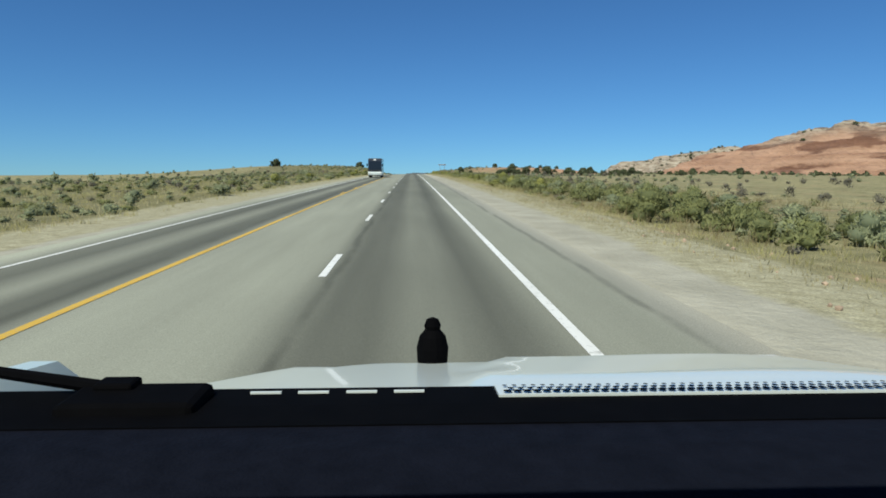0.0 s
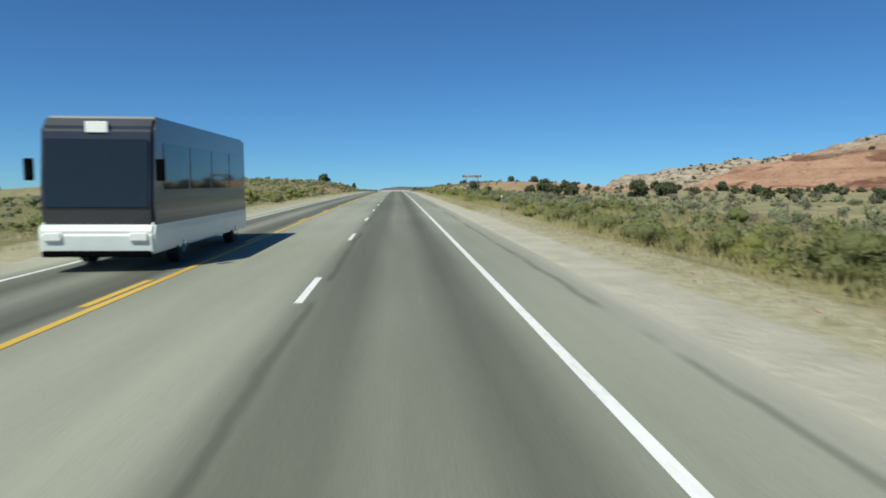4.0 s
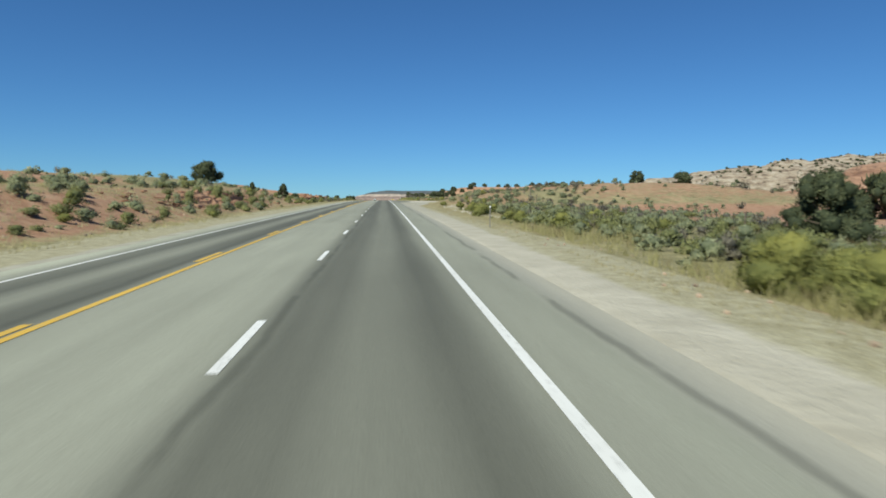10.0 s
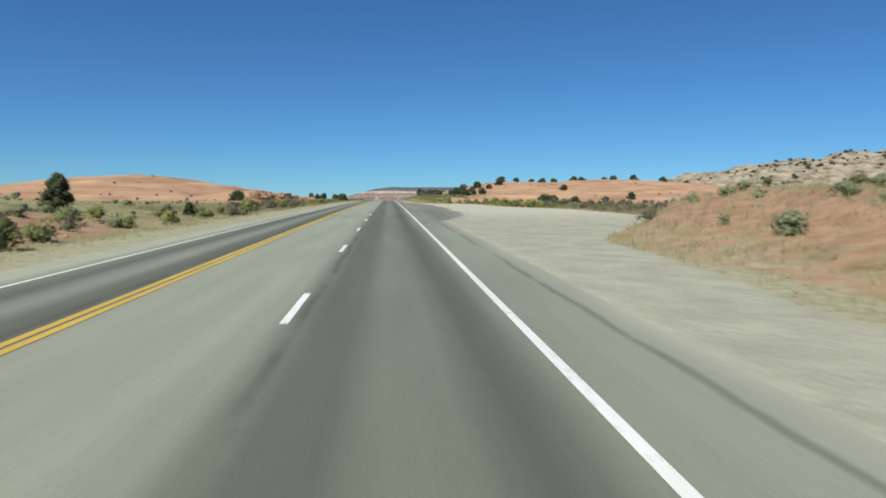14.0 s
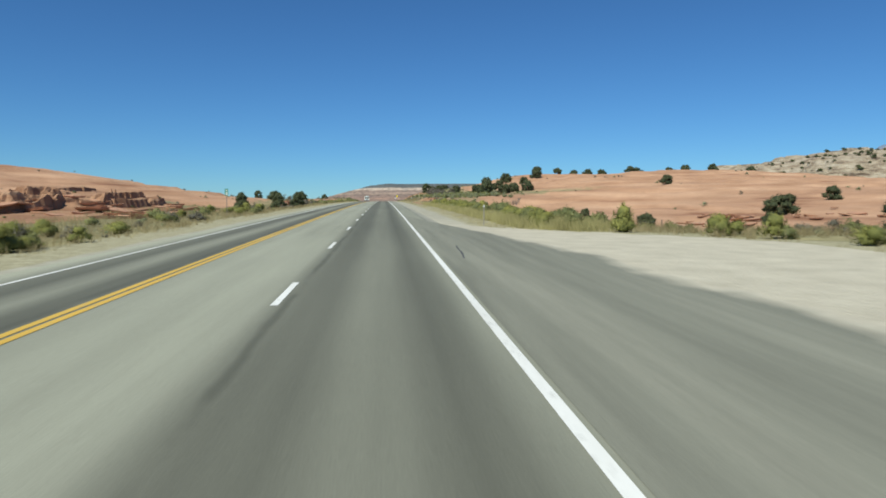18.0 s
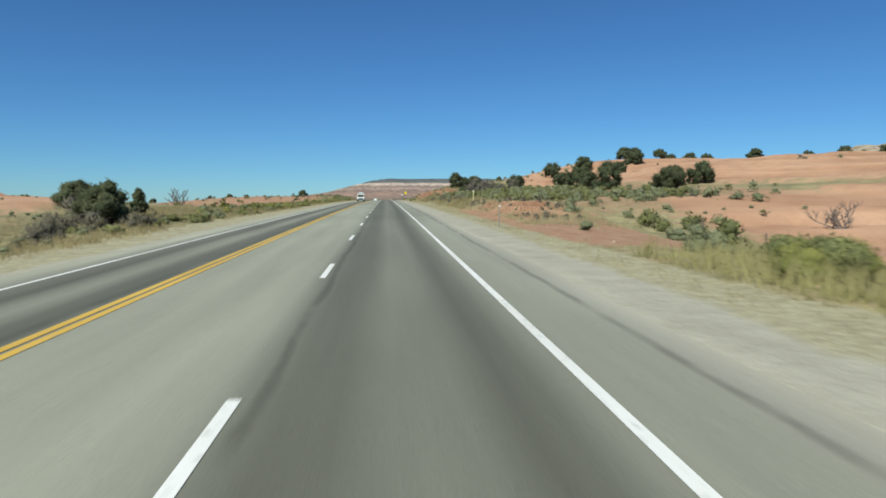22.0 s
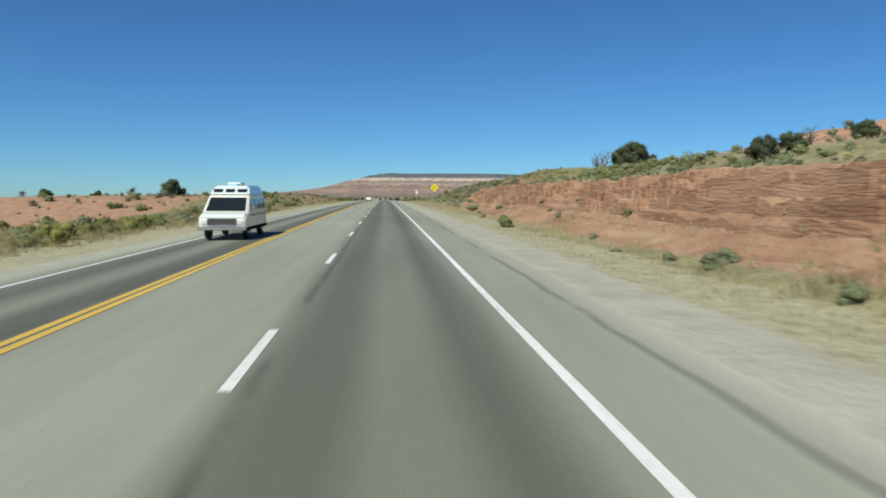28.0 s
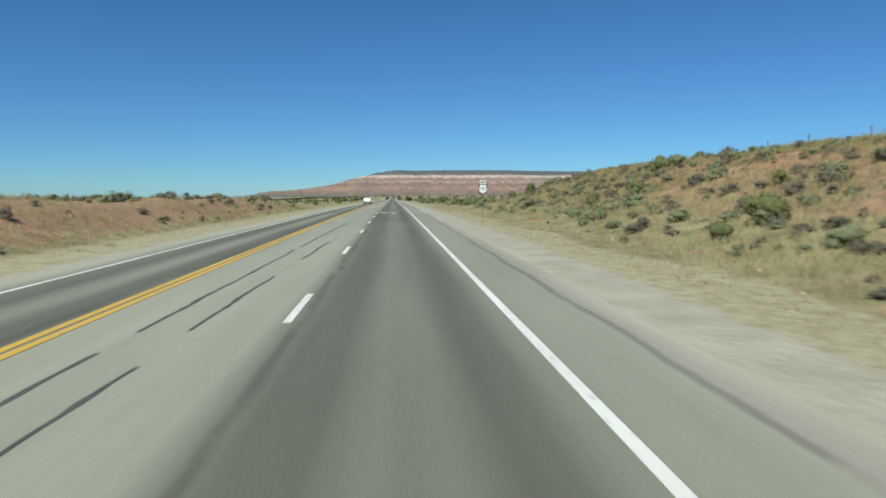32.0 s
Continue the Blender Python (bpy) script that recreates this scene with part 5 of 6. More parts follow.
# west side
for v, x, y, h in ((0, -56.5, 284, 3.1), (1, -29.9, 389, 3.5), (0, -34, 533, 2.6), (3, -99, 888, 2.6), (3, -67, 887, 2.0), (1, -31.5, 851, 2.6), (3, -18, 638, 2.6), (3, -40, 716, 2.6),
                   (3, -62, 900, 1.5), (3, -70, 868, 1.6), (4, -33, 668, 2.0), (3, -26, 652, 2.4)):
    tree(v, x, y, h, ROUND)
for x, y, h in ((-18, 395, 2.6), (-23, 428, 2.6), (-23.3, 601, 3.3), (-17.9, 605, 3.3), (-15.3, 610, 2.9), (-21, 652, 2.2), (-16.5, 436, 1.2), (-24, 398, 1.6)):
    tree(2, x, y, h, CONE)
# east side, first flats
for v, x, y, h in ((1, 50.4, 247, 3.6), (0, 62, 262, 3.2), (0, 50.4, 336, 4.6), (1, 58, 338, 3.8), (1, 93, 346, 3.6), (4, 22.5, 305, 3.6), (3, 27, 309, 2.2), (0, 50, 402, 2.4), (1, 61.5, 406, 2.8), (3, 90, 420, 2.6),
                   (3, 42, 318, 2.6), (0, 75, 290, 3.2), (1, 36, 262, 2.6), (3, 84, 262, 2.4), (0, 110, 330, 3.4), (1, 70, 372, 3.0), (3, 120, 390, 3.0), (0, 38, 421, 1.8), (1, 150, 300, 3.2), (0, 44, 276, 2.6),
                   (1, 135, 430, 2.8), (3, 100, 380, 2.6), (0, 165, 360, 3.2), (3, 190, 400, 3.0), (1, 128, 300, 2.8), (3, 60, 190, 1.8), (3, 90, 220, 2.0)):
    tree(v, x, y, h, ROUND)
# east side, round the bare rock hill
for v, x, y, h in ((1, 56, 578, 2.9), (3, 74, 604, 2.0), (4, 84, 606, 2.6), (3, 34, 571, 1.7), (3, 44, 560, 1.5), (3, 61, 585, 1.5), (0, 34.2, 673, 2.6), (1, 38, 680, 2.7), (0, 42.5, 681, 3.0), (4, 30.5, 684.5, 3.8), (0, 31, 696.3, 2.6),
                   (1, 35.8, 714, 3.0), (0, 31, 708, 2.5), (3, 39, 722, 2.6), (0, 51, 765, 3.8), (1, 47, 757, 3.0), (0, 43.3, 766, 3.6), (4, 63, 760, 4.0), (0, 99, 806, 4.2), (1, 91, 803, 3.4), (3, 108, 812, 3.6),
                   (0, 128, 818, 4.0), (1, 150, 822, 3.6), (4, 172, 788, 4.4), (1, 186, 786, 3.6), (0, 140, 788, 3.6), (1, 152, 786, 4.0), (0, 165, 812, 3.2), (3, 210, 822, 3.4), (0, 230, 840, 4.0), (3, 76, 775, 2.8), (4, 17.6, 766, 4.0), (1, 20.5, 771, 3.2),
                   (1, 24, 776, 3.0), (3, 18.3, 752, 2.2), (1, 38, 739, 2.6), (3, 41, 742, 2.0), (0, 30.9, 831, 2.9), (1, 32.2, 833, 2.7), (1, 29.7, 831.2, 2.5), (3, 24, 790, 1.6), (3, 26.5, 791, 1.3), (0, 56, 752, 3.0), (1, 68, 782, 3.4),
                   (0, 26, 728, 3.0), (1, 118, 800, 3.2), (3, 140, 806, 2.8), (3, 34, 794, 1.5)):
    tree(v, x, y, h, ROUND)
for v, x, y, h in ((0, 34.9, 528.2, 2.7), (4, 36.9, 528.8, 2.6), (1, 73, 655, 2.4), (3, 32, 591, 1.6), (3, 25, 587, 1.4), (0, 28, 589.5, 1.3), (3, 22.5, 585, 1.2)):
    tree(v, x, y, h, ROUND)
# woods too far off to count: small crowns on the ridges and on the plain ahead
spots = []
for _ in range(260):
    x, y = rng.uniform(60, 330), rng.uniform(200, 560)
    spots.append((x, y, ground_at(x, y), 0, rng.uniform(1.6, 3.2), rng.uniform(1.4, 2.6)))
for _ in range(420):
    x, y = rng.uniform(-420, 520), rng.uniform(1150, 2300)
    spots.append((x, y, ground_at(x, y), 0, rng.uniform(2.5, 5.0), rng.uniform(1.8, 3.4)))
rock_obs = {o.name: o for o in scene.objects if o.name in ("red_sandstone_dome", "white_sandstone_ridge")}
for nm, n in (("red_sandstone_dome", 130), ("white_sandstone_ridge", 900)):
    co = np.empty(len(rock_obs[nm].data.vertices) * 3, np.float32)
    rock_obs[nm].data.vertices.foreach_get("co", co)
    co = co.reshape(-1, 3)
    high = co[(co[:, 2] > (24 if "white" in nm else 40)) & (co[:, 1] < 1190)]
    for k in rng.integers(0, len(high), n):
        q = rng.uniform(2.0, 5.5)
        spots.append((*high[k], 0, q, q * rng.uniform(0.6, 0.8)))
wood_bits = [bush_arrays(rng, 70, 0.2, 0.3, 1.0, 2) for _ in range(5)]
join_clumps("far_juniper_woods", wood_bits, spots, M_JUNIPER, "small dark junipers dotted over the far slopes")


def dead_tree(x, y, height, label, seed, spread=0.5, lift=0.0):
    r = np.random.default_rng(seed)
    ob = thing("dead_tree", label, "tree", pose(x, y, ground_at(x, y) - 0.1 + lift), "dead trees")
    for k in range(4):
        bm = bmesh.new()
        limb(bm, (0, 0, 0), (r.normal() * spread, r.normal() * spread, 1.0), height * r.uniform(0.6, 0.8), height * 0.035, 2, r)
        part("limb", bm, M_DEAD, ob, "bare grey twisted limb")
    return ob


dead_tree(30.6, 843, 3.0, "bare dead juniper with twisted grey limbs", 5, 0.9)
dead_tree(30.5, 795, 1.2, "bare dead juniper on the grassy bank", 6)
dead_tree(-30.7, 696, 3.4, "bare leafless grey tree behind the verge", 8, 0.35)
dead_tree(18.6, 717, 2.4, "grey leafless thicket on the grassy slope", 9, 0.6)
dead_tree(16.5, 722, 2.2, "grey leafless thicket on the grassy slope", 10, 0.7)
dead_tree(29.5, 635, 2.3, "fallen dark dead juniper on bare rock", 11, 1.9)


# ---- rocks ----
def stone_mesh(seed, flat, mat, name):
    r = np.random.default_rng(seed)
    bm = bmesh.new()
    bmesh.ops.create_icosphere(bm, subdivisions=1, radius=0.5)
    for v in bm.verts:
        v.co *= 0.75 + 0.5 * r.uniform()
        v.co.z *= flat
    me = bpy.data.meshes.new(name)
    bm.to_mesh(me)
    bm.free()
    me.materials.append(mat)
    return me


PALE = [stone_mesh(k, 0.6, M_PALESTONE, "stone") for k in range(5)]
SLABS = []
for k in range(6):
    r = np.random.default_rng(40 + k)
    bm = bmesh.new()
    pts = [(math.cos(a) * r.uniform(0.35, 0.6), math.sin(a) * r.uniform(0.35, 0.6)) for a in np.linspace(0, 2 * math.pi, 8)[:-1]]
    low = [bm.verts.new((px * 0.9, py * 0.9, -0.5)) for px, py in pts]
    top = [bm.verts.new((px, py, 0.5 + r.uniform(-0.1, 0.1))) for px, py in pts]
    bm.faces.new(low[::-1])
    bm.faces.new(top)
    for i in range(7):
        bm.faces.new((low[i], low[(i + 1) % 7], top[(i + 1) % 7], top[i]))
    me = bpy.data.meshes.new("slab")
    bm.to_mesh(me)
    bm.free()
    me.materials.append(M_REDSTONE)
    SLABS.append(me)

# pale riprap in the wash beside the verge
riprap = thing("riprap", "heap of pale broken limestone in a dry wash", "rocks", pose(10, 365, ground_at(10, 365)))
base = riprap.matrix_world.inverted()
for k in range(290):
    y = float(rng.choice((342, 347, 351, 357, 363, 367, 371, 375, 378))) + rng.normal(0, 1.5)
    x = 9.9 + rng.normal(0, 0.6) + max(0, (352 - y) * 0.1) + max(0, (y - 368) * 0.12)
    s = rng.uniform(0.14, 0.4)
    ob = new("stone", PALE[int(rng.integers(5))])
    ob.parent = riprap
    ob.matrix_basis = base @ pose(x, y, ground_at(x, y) + 0.08 * s, *rng.uniform(0, 360, 3)) @ Matrix.Diagonal((s, s * 0.8, s * 0.7, 1))


def outcrop(name, label, x0, x1, y0, y1, n, s0, s1, jut):
    """thin beds of broken slabs that step out of a bank"""
    ob = thing(name, label, "rocks", pose((x0 + x1) / 2, (y0 + y1) / 2, ground_at((x0 + x1) / 2, (y0 + y1) / 2)), "sandstone outcrops")
    inv = ob.matrix_world.inverted()
    for k in range(n):
        x, y = rng.uniform(x0, x1), rng.uniform(y0, y1)
        s = rng.uniform(s0, s1)
        z = ground_at(x, y) + rng.uniform(-0.08, jut)
        p = new("slab", SLABS[int(rng.integers(6))])
        p.parent = ob
        p.matrix_basis = inv @ pose(x, y, z, rng.normal(0, 5), rng.normal(0, 5), rng.uniform(0, 360)) @ Matrix.Diagonal((s * 1.2, s * 1.6, rng.uniform(0.07, 0.17) * s**0.5, 1))


outcrop("rock_outcrop", "thin broken beds of red sandstone in a road cut", 9.6, 12.5, 774, 846, 90, 0.15, 0.4, 0.0)
outcrop("rock_outcrop", "broken ledges of red sandstone above the shrubs", -31, -19, 543, 567, 84, 0.7, 2.1, 0.3)
outcrop("rock_outcrop", "small broken red slabs in the western cut", -20, -15, 315, 372, 60, 0.3, 0.8, 0.15)
outcrop("rock_outcrop", "dark broken slabs at the foot of bare rock", 40, 70, 556, 585, 60, 0.6, 1.8, 0.2)
outcrop("rock_outcrop", "small red slabs in a low roadside cut", 8.8, 13, 638, 668, 70, 0.2, 0.55, 0.0)
outcrop("rock_outcrop", "stack of red sandstone ledges behind the junipers", -20.4, -17.6, 613, 620, 34, 0.8, 1.9, 1.5)
# loose stones over the cuts and verges
vs, fs, base_n = [], [], 0
iv, ifc = ICO_V * 0.5, ICO_F
for k in range(2600):
    if k % 2:
        x, y = rng.uniform(5.8, 9.5), rng.uniform(0, 960)
        s = rng.uniform(0.04, 0.14)
    else:
        zx0, zx1, zy0, zy1 = ((9, 18, 755, 850), (9, 26, 850, 950), (-23, -13, 300, 420), (8.5, 15, 638, 670), (17, 40, 750, 800))[k // 2 % 5]
        x, y = rng.uniform(zx0, zx1), rng.uniform(zy0, zy1)
        s = rng.uniform(0.06, 0.2)
    if 0 < x < float(turnout(y)) + 0.1 or (x < 8.6 and 520 < y < 630):
        continue
    j = iv * s * rng.uniform(0.6, 1.3, iv.shape) + np.array([x, y, ground_at(x, y) + 0.2 * s])
    vs.append(j)
    fs.append(ifc + base_n)
    base_n += len(iv)
tagged(new("loose_stones", fast_mesh("loose_stones", np.concatenate(vs), np.concatenate(fs), plain("mixed_pale_and_red_stone", (0.37, 0.27, 0.19), 0.9, vary=0.4, scale=0.9))), "loose pale and red stones on cuts and verges", "stones", kind="stuff")


# ---- signs, posts and fences ----
def letters(text, size, mat, parent, m, name="lettering", label=""):
    """flat raised writing in the built-in font"""
    cu = bpy.data.curves.new(name, "FONT")
    cu.body, cu.size, cu.align_x, cu.align_y, cu.extrude = text, size, "CENTER", "CENTER", 0.002
    tmp = bpy.data.objects.new(name, cu)
    scene.collection.objects.link(tmp)
    me = bpy.data.meshes.new_from_object(tmp.evaluated_get(bpy.context.evaluated_depsgraph_get()))
    bpy.data.objects.remove(tmp)
    me.materials.clear()
    ob = part(name, me, mat, parent, label)
    ob.matrix_basis = m
    return ob


def flat_shape(points, depth=0.004):
    """a thin plate in the xz plane, its face turned to the south"""
    bm = bmesh.new()
    f = bm.faces.new([bm.verts.new((x, 0, z)) for x, z in points])
    out = bmesh.ops.extrude_face_region(bm, geom=[f])
    for v in out["geom"]:
        if isinstance(v, bmesh.types.BMVert):
            v.co.y += depth
    bmesh.ops.recalc_face_normals(bm, faces=bm.faces)
    return bm


def rounded(w, h, r, n=5):
    pts = []
    for cx, cz, a0 in ((w / 2 - r, h / 2 - r, 0), (-w / 2 + r, h / 2 - r, 90), (-w / 2 + r, -h / 2 + r, 180), (w / 2 - r, -h / 2 + r, 270)):
        for k in range(n + 1):
            a = radians(a0 + 90 * k / n)
            pts.append((cx + r * math.cos(a), cz + r * math.sin(a)))
    return pts


FACE = pose(0, 0, 0, 90, 0, 0)  # turns flat writing upright, facing south

# brown guide sign on two posts
gx, gy = 8.45, 187.0
gz = ground_at(gx, gy)
sign = thing("guide_sign", "brown guide sign with white lettering on two steel posts", "road sign", pose(gx, gy, gz, 0, 0, -4))
top = float(road_z(gy)) + 2.97 - gz
board = part("panel", flat_shape(rounded(2.12, 0.27, 0.03), 0.02), M_BROWNSHEET, sign, "brown panel with a pale border")
board.matrix_basis = pose(0, -0.05, top - 0.135)
for pts in (((-1.04, 0.12), (1.04, 0.12), (1.04, 0.108), (-1.04, 0.108)), ((-1.04, -0.108), (1.04, -0.108), (1.04, -0.12), (-1.04, -0.12))):
    part("border", flat_shape(pts, 0.003), M_WHITE, board).matrix_basis = pose(0, -0.004, 0)
letters("LOPEZ ARCH", 0.235, M_WHITE, board, pose(-0.2, -0.004, -0.004) @ FACE, label="white capital letters")
part("arrow", flat_shape(((0.7, 0.018), (0.84, 0.018), (0.84, 0.07), (0.95, 0.0), (0.84, -0.07), (0.84, -0.018), (0.7, -0.018)), 0.003), M_WHITE, board, "white arrow").matrix_basis = pose(0, -0.004, 0)
for x in (-0.62, 0.66):
    part("post", boxed(x - 0.035, x + 0.035, -0.02, 0.03, -0.3, top - 0.02, 0.006), M_DULLSTEEL, sign)

# yellow lane-ends sign
gx, gy = 7.38, 850.5
gz = ground_at(gx, gy)
sign = thing("warning_sign", "yellow diamond warning sign for a merging lane", "road sign", pose(gx, gy, gz, 0, 0, -3))
mid = float(road_z(gy)) + 2.93 - gz
plate = part("plate", flat_shape(((0.655, 0), (0, 0.655), (-0.655, 0), (0, -0.655)), 0.006), M_YELLOW, sign, "bright yellow diamond plate")
plate.matrix_basis = pose(0, -0.05, mid)
for i in range(4):
    a, b = radians(90 * i), radians(90 * i + 90)
    c = [(math.cos(a) * r, math.sin(a) * r) for r in (0.625, 0.602)] + [(math.cos(b) * r, math.sin(b) * r) for r in (0.602, 0.625)]
    part("border", flat_shape((c[0], c[1], c[2], c[3]), 0.003), M_BLACKSHEET, plate).matrix_basis = pose(0, -0.004, 0)
for pts in (((-0.25, -0.33), (-0.15, -0.33), (-0.15, 0.36), (-0.25, 0.36)), ((0.17, -0.33), (0.28, -0.33), (0.28, 0.08), (0.17, 0.14)), ((0.17, 0.14), (0.28, 0.08), (0.16, 0.22), (0.05, 0.2)), ((0.05, 0.2), (0.16, 0.22), (0.16, 0.36), (0.05, 0.36)),
            ((0.04, -0.33), (0.09, -0.33), (0.09, -0.25), (0.04, -0.25)), ((0.04, -0.2), (0.09, -0.2), (0.09, -0.12), (0.04, -0.12)), ((0.04, -0.07), (0.09, -0.07), (0.09, 0.01), (0.04, 0.01))):
    part("stripe", flat_shape([(0.87 * u, 0.87 * v) for u, v in pts], 0.003), M_BLACKSHEET, plate).matrix_basis = pose(0, -0.004, 0)
part("post", boxed(-0.035, 0.035, -0.03, 0.03, -0.3, mid + 0.45, 0.006), M_DULLSTEEL, sign)

# route marker shield
gx, gy = 7.6, 912.0
gz = ground_at(gx, gy)
sign = thing("route_marker", "white route shield with black numerals on a post", "road sign", pose(gx, gy, gz) @ Matrix.Diagonal((0.86, 0.86, 1, 1)))
mid = float(road_z(gy)) + 2.5 - gz
shield = [(-0.3, 0.33), (-0.2, 0.36), (0, 0.33), (0.2, 0.36), (0.3, 0.33), (0.33, 0.12), (0.38, -0.05), (0.33, -0.24), (0.2, -0.33), (0, -0.38), (-0.2, -0.33), (-0.33, -0.24), (-0.38, -0.05), (-0.33, 0.12)]
back = part("backing", flat_shape(rounded(0.84, 0.8, 0.05), 0.005), M_BLACKSHEET, sign, "black square backing plate")
back.matrix_basis = pose(0, -0.045, mid)
face = part("shield", flat_shape(shield, 0.003), M_WHITE, back, "white shield")
face.matrix_basis = pose(0, -0.006, 0)
letters("191", 0.42, M_BLACKSHEET, face, pose(0, -0.004, -0.02) @ FACE, "numerals", "black numerals")
upper = part("direction_plate", flat_shape(rounded(0.6, 0.28, 0.03), 0.005), M_WHITE, sign, "white direction plate")
upper.matrix_basis = pose(0, -0.045, mid + 0.58)
part("word_bar", flat_shape(((-0.22, -0.05), (0.22, -0.05), (0.22, 0.05), (-0.22, 0.05)), 0.003), M_BLACKSHEET, upper).matrix_basis = pose(0, -0.004, 0)
part("post", boxed(-0.03, 0.03, -0.03, 0.03, -0.3, mid + 0.7, 0.006), M_DULLSTEEL, sign)

# green milepost on the west verge, seen from behind and in front
gx, gy = -14.3, 551.0
gz = ground_at(gx, gy)
sign = thing("milepost", "narrow green milepost plate on a steel post", "road sign", pose(gx, gy, gz))
plate = part("plate", flat_shape(rounded(0.3, 0.62, 0.03), 0.005), M_GREENSHEET, sign, "green plate")
plate.matrix_basis = pose(0, -0.04, 2.25)
for z in (0.16, -0.05, -0.2):
    part("mark", flat_shape(((-0.08, z - 0.05), (0.08, z - 0.05), (0.08, z + 0.05), (-0.08, z + 0.05)), 0.003), M_WHITE, plate).matrix_basis = pose(0, -0.004, 0)
part("post", boxed(-0.025, 0.025, -0.025, 0.025, -0.3, 2.55, 0.005), M_DULLSTEEL, sign)


def delineator(x, y, height):
    ob = thing("delineator_post", "slim steel roadside post with a white reflector", "post", pose(x, y, ground_at(x, y), 0, 0, float(rng.uniform(-6, 6))), "delineator posts")
    part("stake", boxed(-0.03, 0.03, -0.012, 0.012, -0.3, height, 0.004), M_STAKE, ob)
    part("reflector", flat_shape(rounded(0.085, 0.11, 0.02), 0.012), M_WHITE, ob, "white reflector").matrix_basis = pose(0, -0.03, height - 0.08)


for x, y in ((6.3, 151.5), (6.2, 311.2), (6.3, 528.4), (6.2, 631.8), (6.3, 826.5), (6.3, 930), (6.3, -8)):
    delineator(x, y, 1.3)
ob = thing("marker_stake", "slim pale yellow utility marker stake in the grass", "post", pose(9.9, 671.3, ground_at(9.9, 671.3)))
part("stake", boxed(-0.045, 0.045, -0.02, 0.02, -0.2, 1.3, 0.015), plain("faded_yellow_plastic", (0.72, 0.66, 0.36), 0.5), ob)
part("cap", boxed(-0.05, 0.05, -0.025, 0.025, 1.3, 1.45, 0.015), M_WHITE, ob, "white cap")


def fence(name, label, posts, height, mat):
    """leaning wooden stakes with three strands of wire"""
    x0, y0 = posts[0]
    ob = thing(name, label, "fence", pose(x0, y0, ground_at(x0, y0)))
    inv = ob.matrix_world.inverted()
    meshes = []
    for k in range(4):
        bm = bmesh.new()
        tube(bm, (0, 0, -0.3), (rng.normal(0, 0.03), rng.normal(0, 0.03), height * rng.uniform(0.9, 1.08)), 0.055 + 0.02 * (k == 0), 0.045, 6)
        me = bpy.data.meshes.new("post")
        bm.to_mesh(me)
        bm.free()
        me.materials.append(mat)
        meshes.append(me)
    spots = [(x + rng.normal(0, 0.15), y) for x, y in posts]
    for i, (x, y) in enumerate(spots):
        p = new("post", meshes[0 if i % 5 == 0 else 1 + i % 3])
        p.parent = ob
        p.matrix_basis = inv @ pose(x, y, ground_at(x, y), 0, 0, rng.uniform(0, 360))
    for h in (0.4, 0.75, 1.08):
        bm = bmesh.new()
        for (xa, ya), (xb, yb) in zip(spots, spots[1:]):
            tube(bm, (xa, ya, ground_at(xa, ya) + h), (xb, yb, ground_at(xb, yb) + h), 0.006, 0.006, 3)
        wire = part("wire", bm, M_STEEL, ob, "thin rusty wire")
        wire.matrix_basis = inv


fence("wire_fence", "wire fence on weathered wooden posts across dry grass", [(23.5, y) for y in np.arange(90, 402, 5.0)], 1.25, M_POST)
fence("wire_fence", "wire fence on wooden posts below bare rock", [(24.0 - (y - 520) * 0.06, y) for y in np.arange(540, 642, 6.0)], 1.2, M_POST)
fence("wire_fence", "wire fence along the top of the cut slope", [(30.5, y) for y in np.arange(884, 965, 6.0)], 1.1, M_POST)
fence("wire_fence", "low wire fence behind the gravel turnout", [(30.0, y) for y in np.arange(440, 520, 6.0)], 1.2, M_POST)


def fence_brace(x, y, turn):
    """two stout posts with a rail between them"""
    ob = thing("fence_brace", "weathered wooden fence brace standing in dry grass", "fence", pose(x, y, ground_at(x, y), 0, 0, turn), "fence braces")
    for k in (-0.55, 0.55):
        part("post", tube(bmesh.new(), (k, 0, -0.3), (k * 1.03, 0, 1.25), 0.085, 0.075, 8), M_POST, ob)
    part("rail", tube(bmesh.new(), (-0.55, 0, 0.78), (0.55, 0, 0.82), 0.06, 0.06, 8), M_POST, ob)


fence_brace(-25.2, 188, 8)
fence_brace(-26.6, 208, -12)
ob = thing("fence_stake", "lone weathered wooden stake among low brush", "post", pose(12.2, 210.5, ground_at(12.2, 210.5)))
part("stake", tube(bmesh.new(), (0, 0, -0.3), (0.02, 0.03, 1.2), 0.05, 0.045, 7), M_POST, ob)
part("cap", tube(bmesh.new(), (0.02, 0.03, 1.2), (0.021, 0.031, 1.24), 0.04, 0.03, 7), M_DEAD, ob, "splintered grey top")

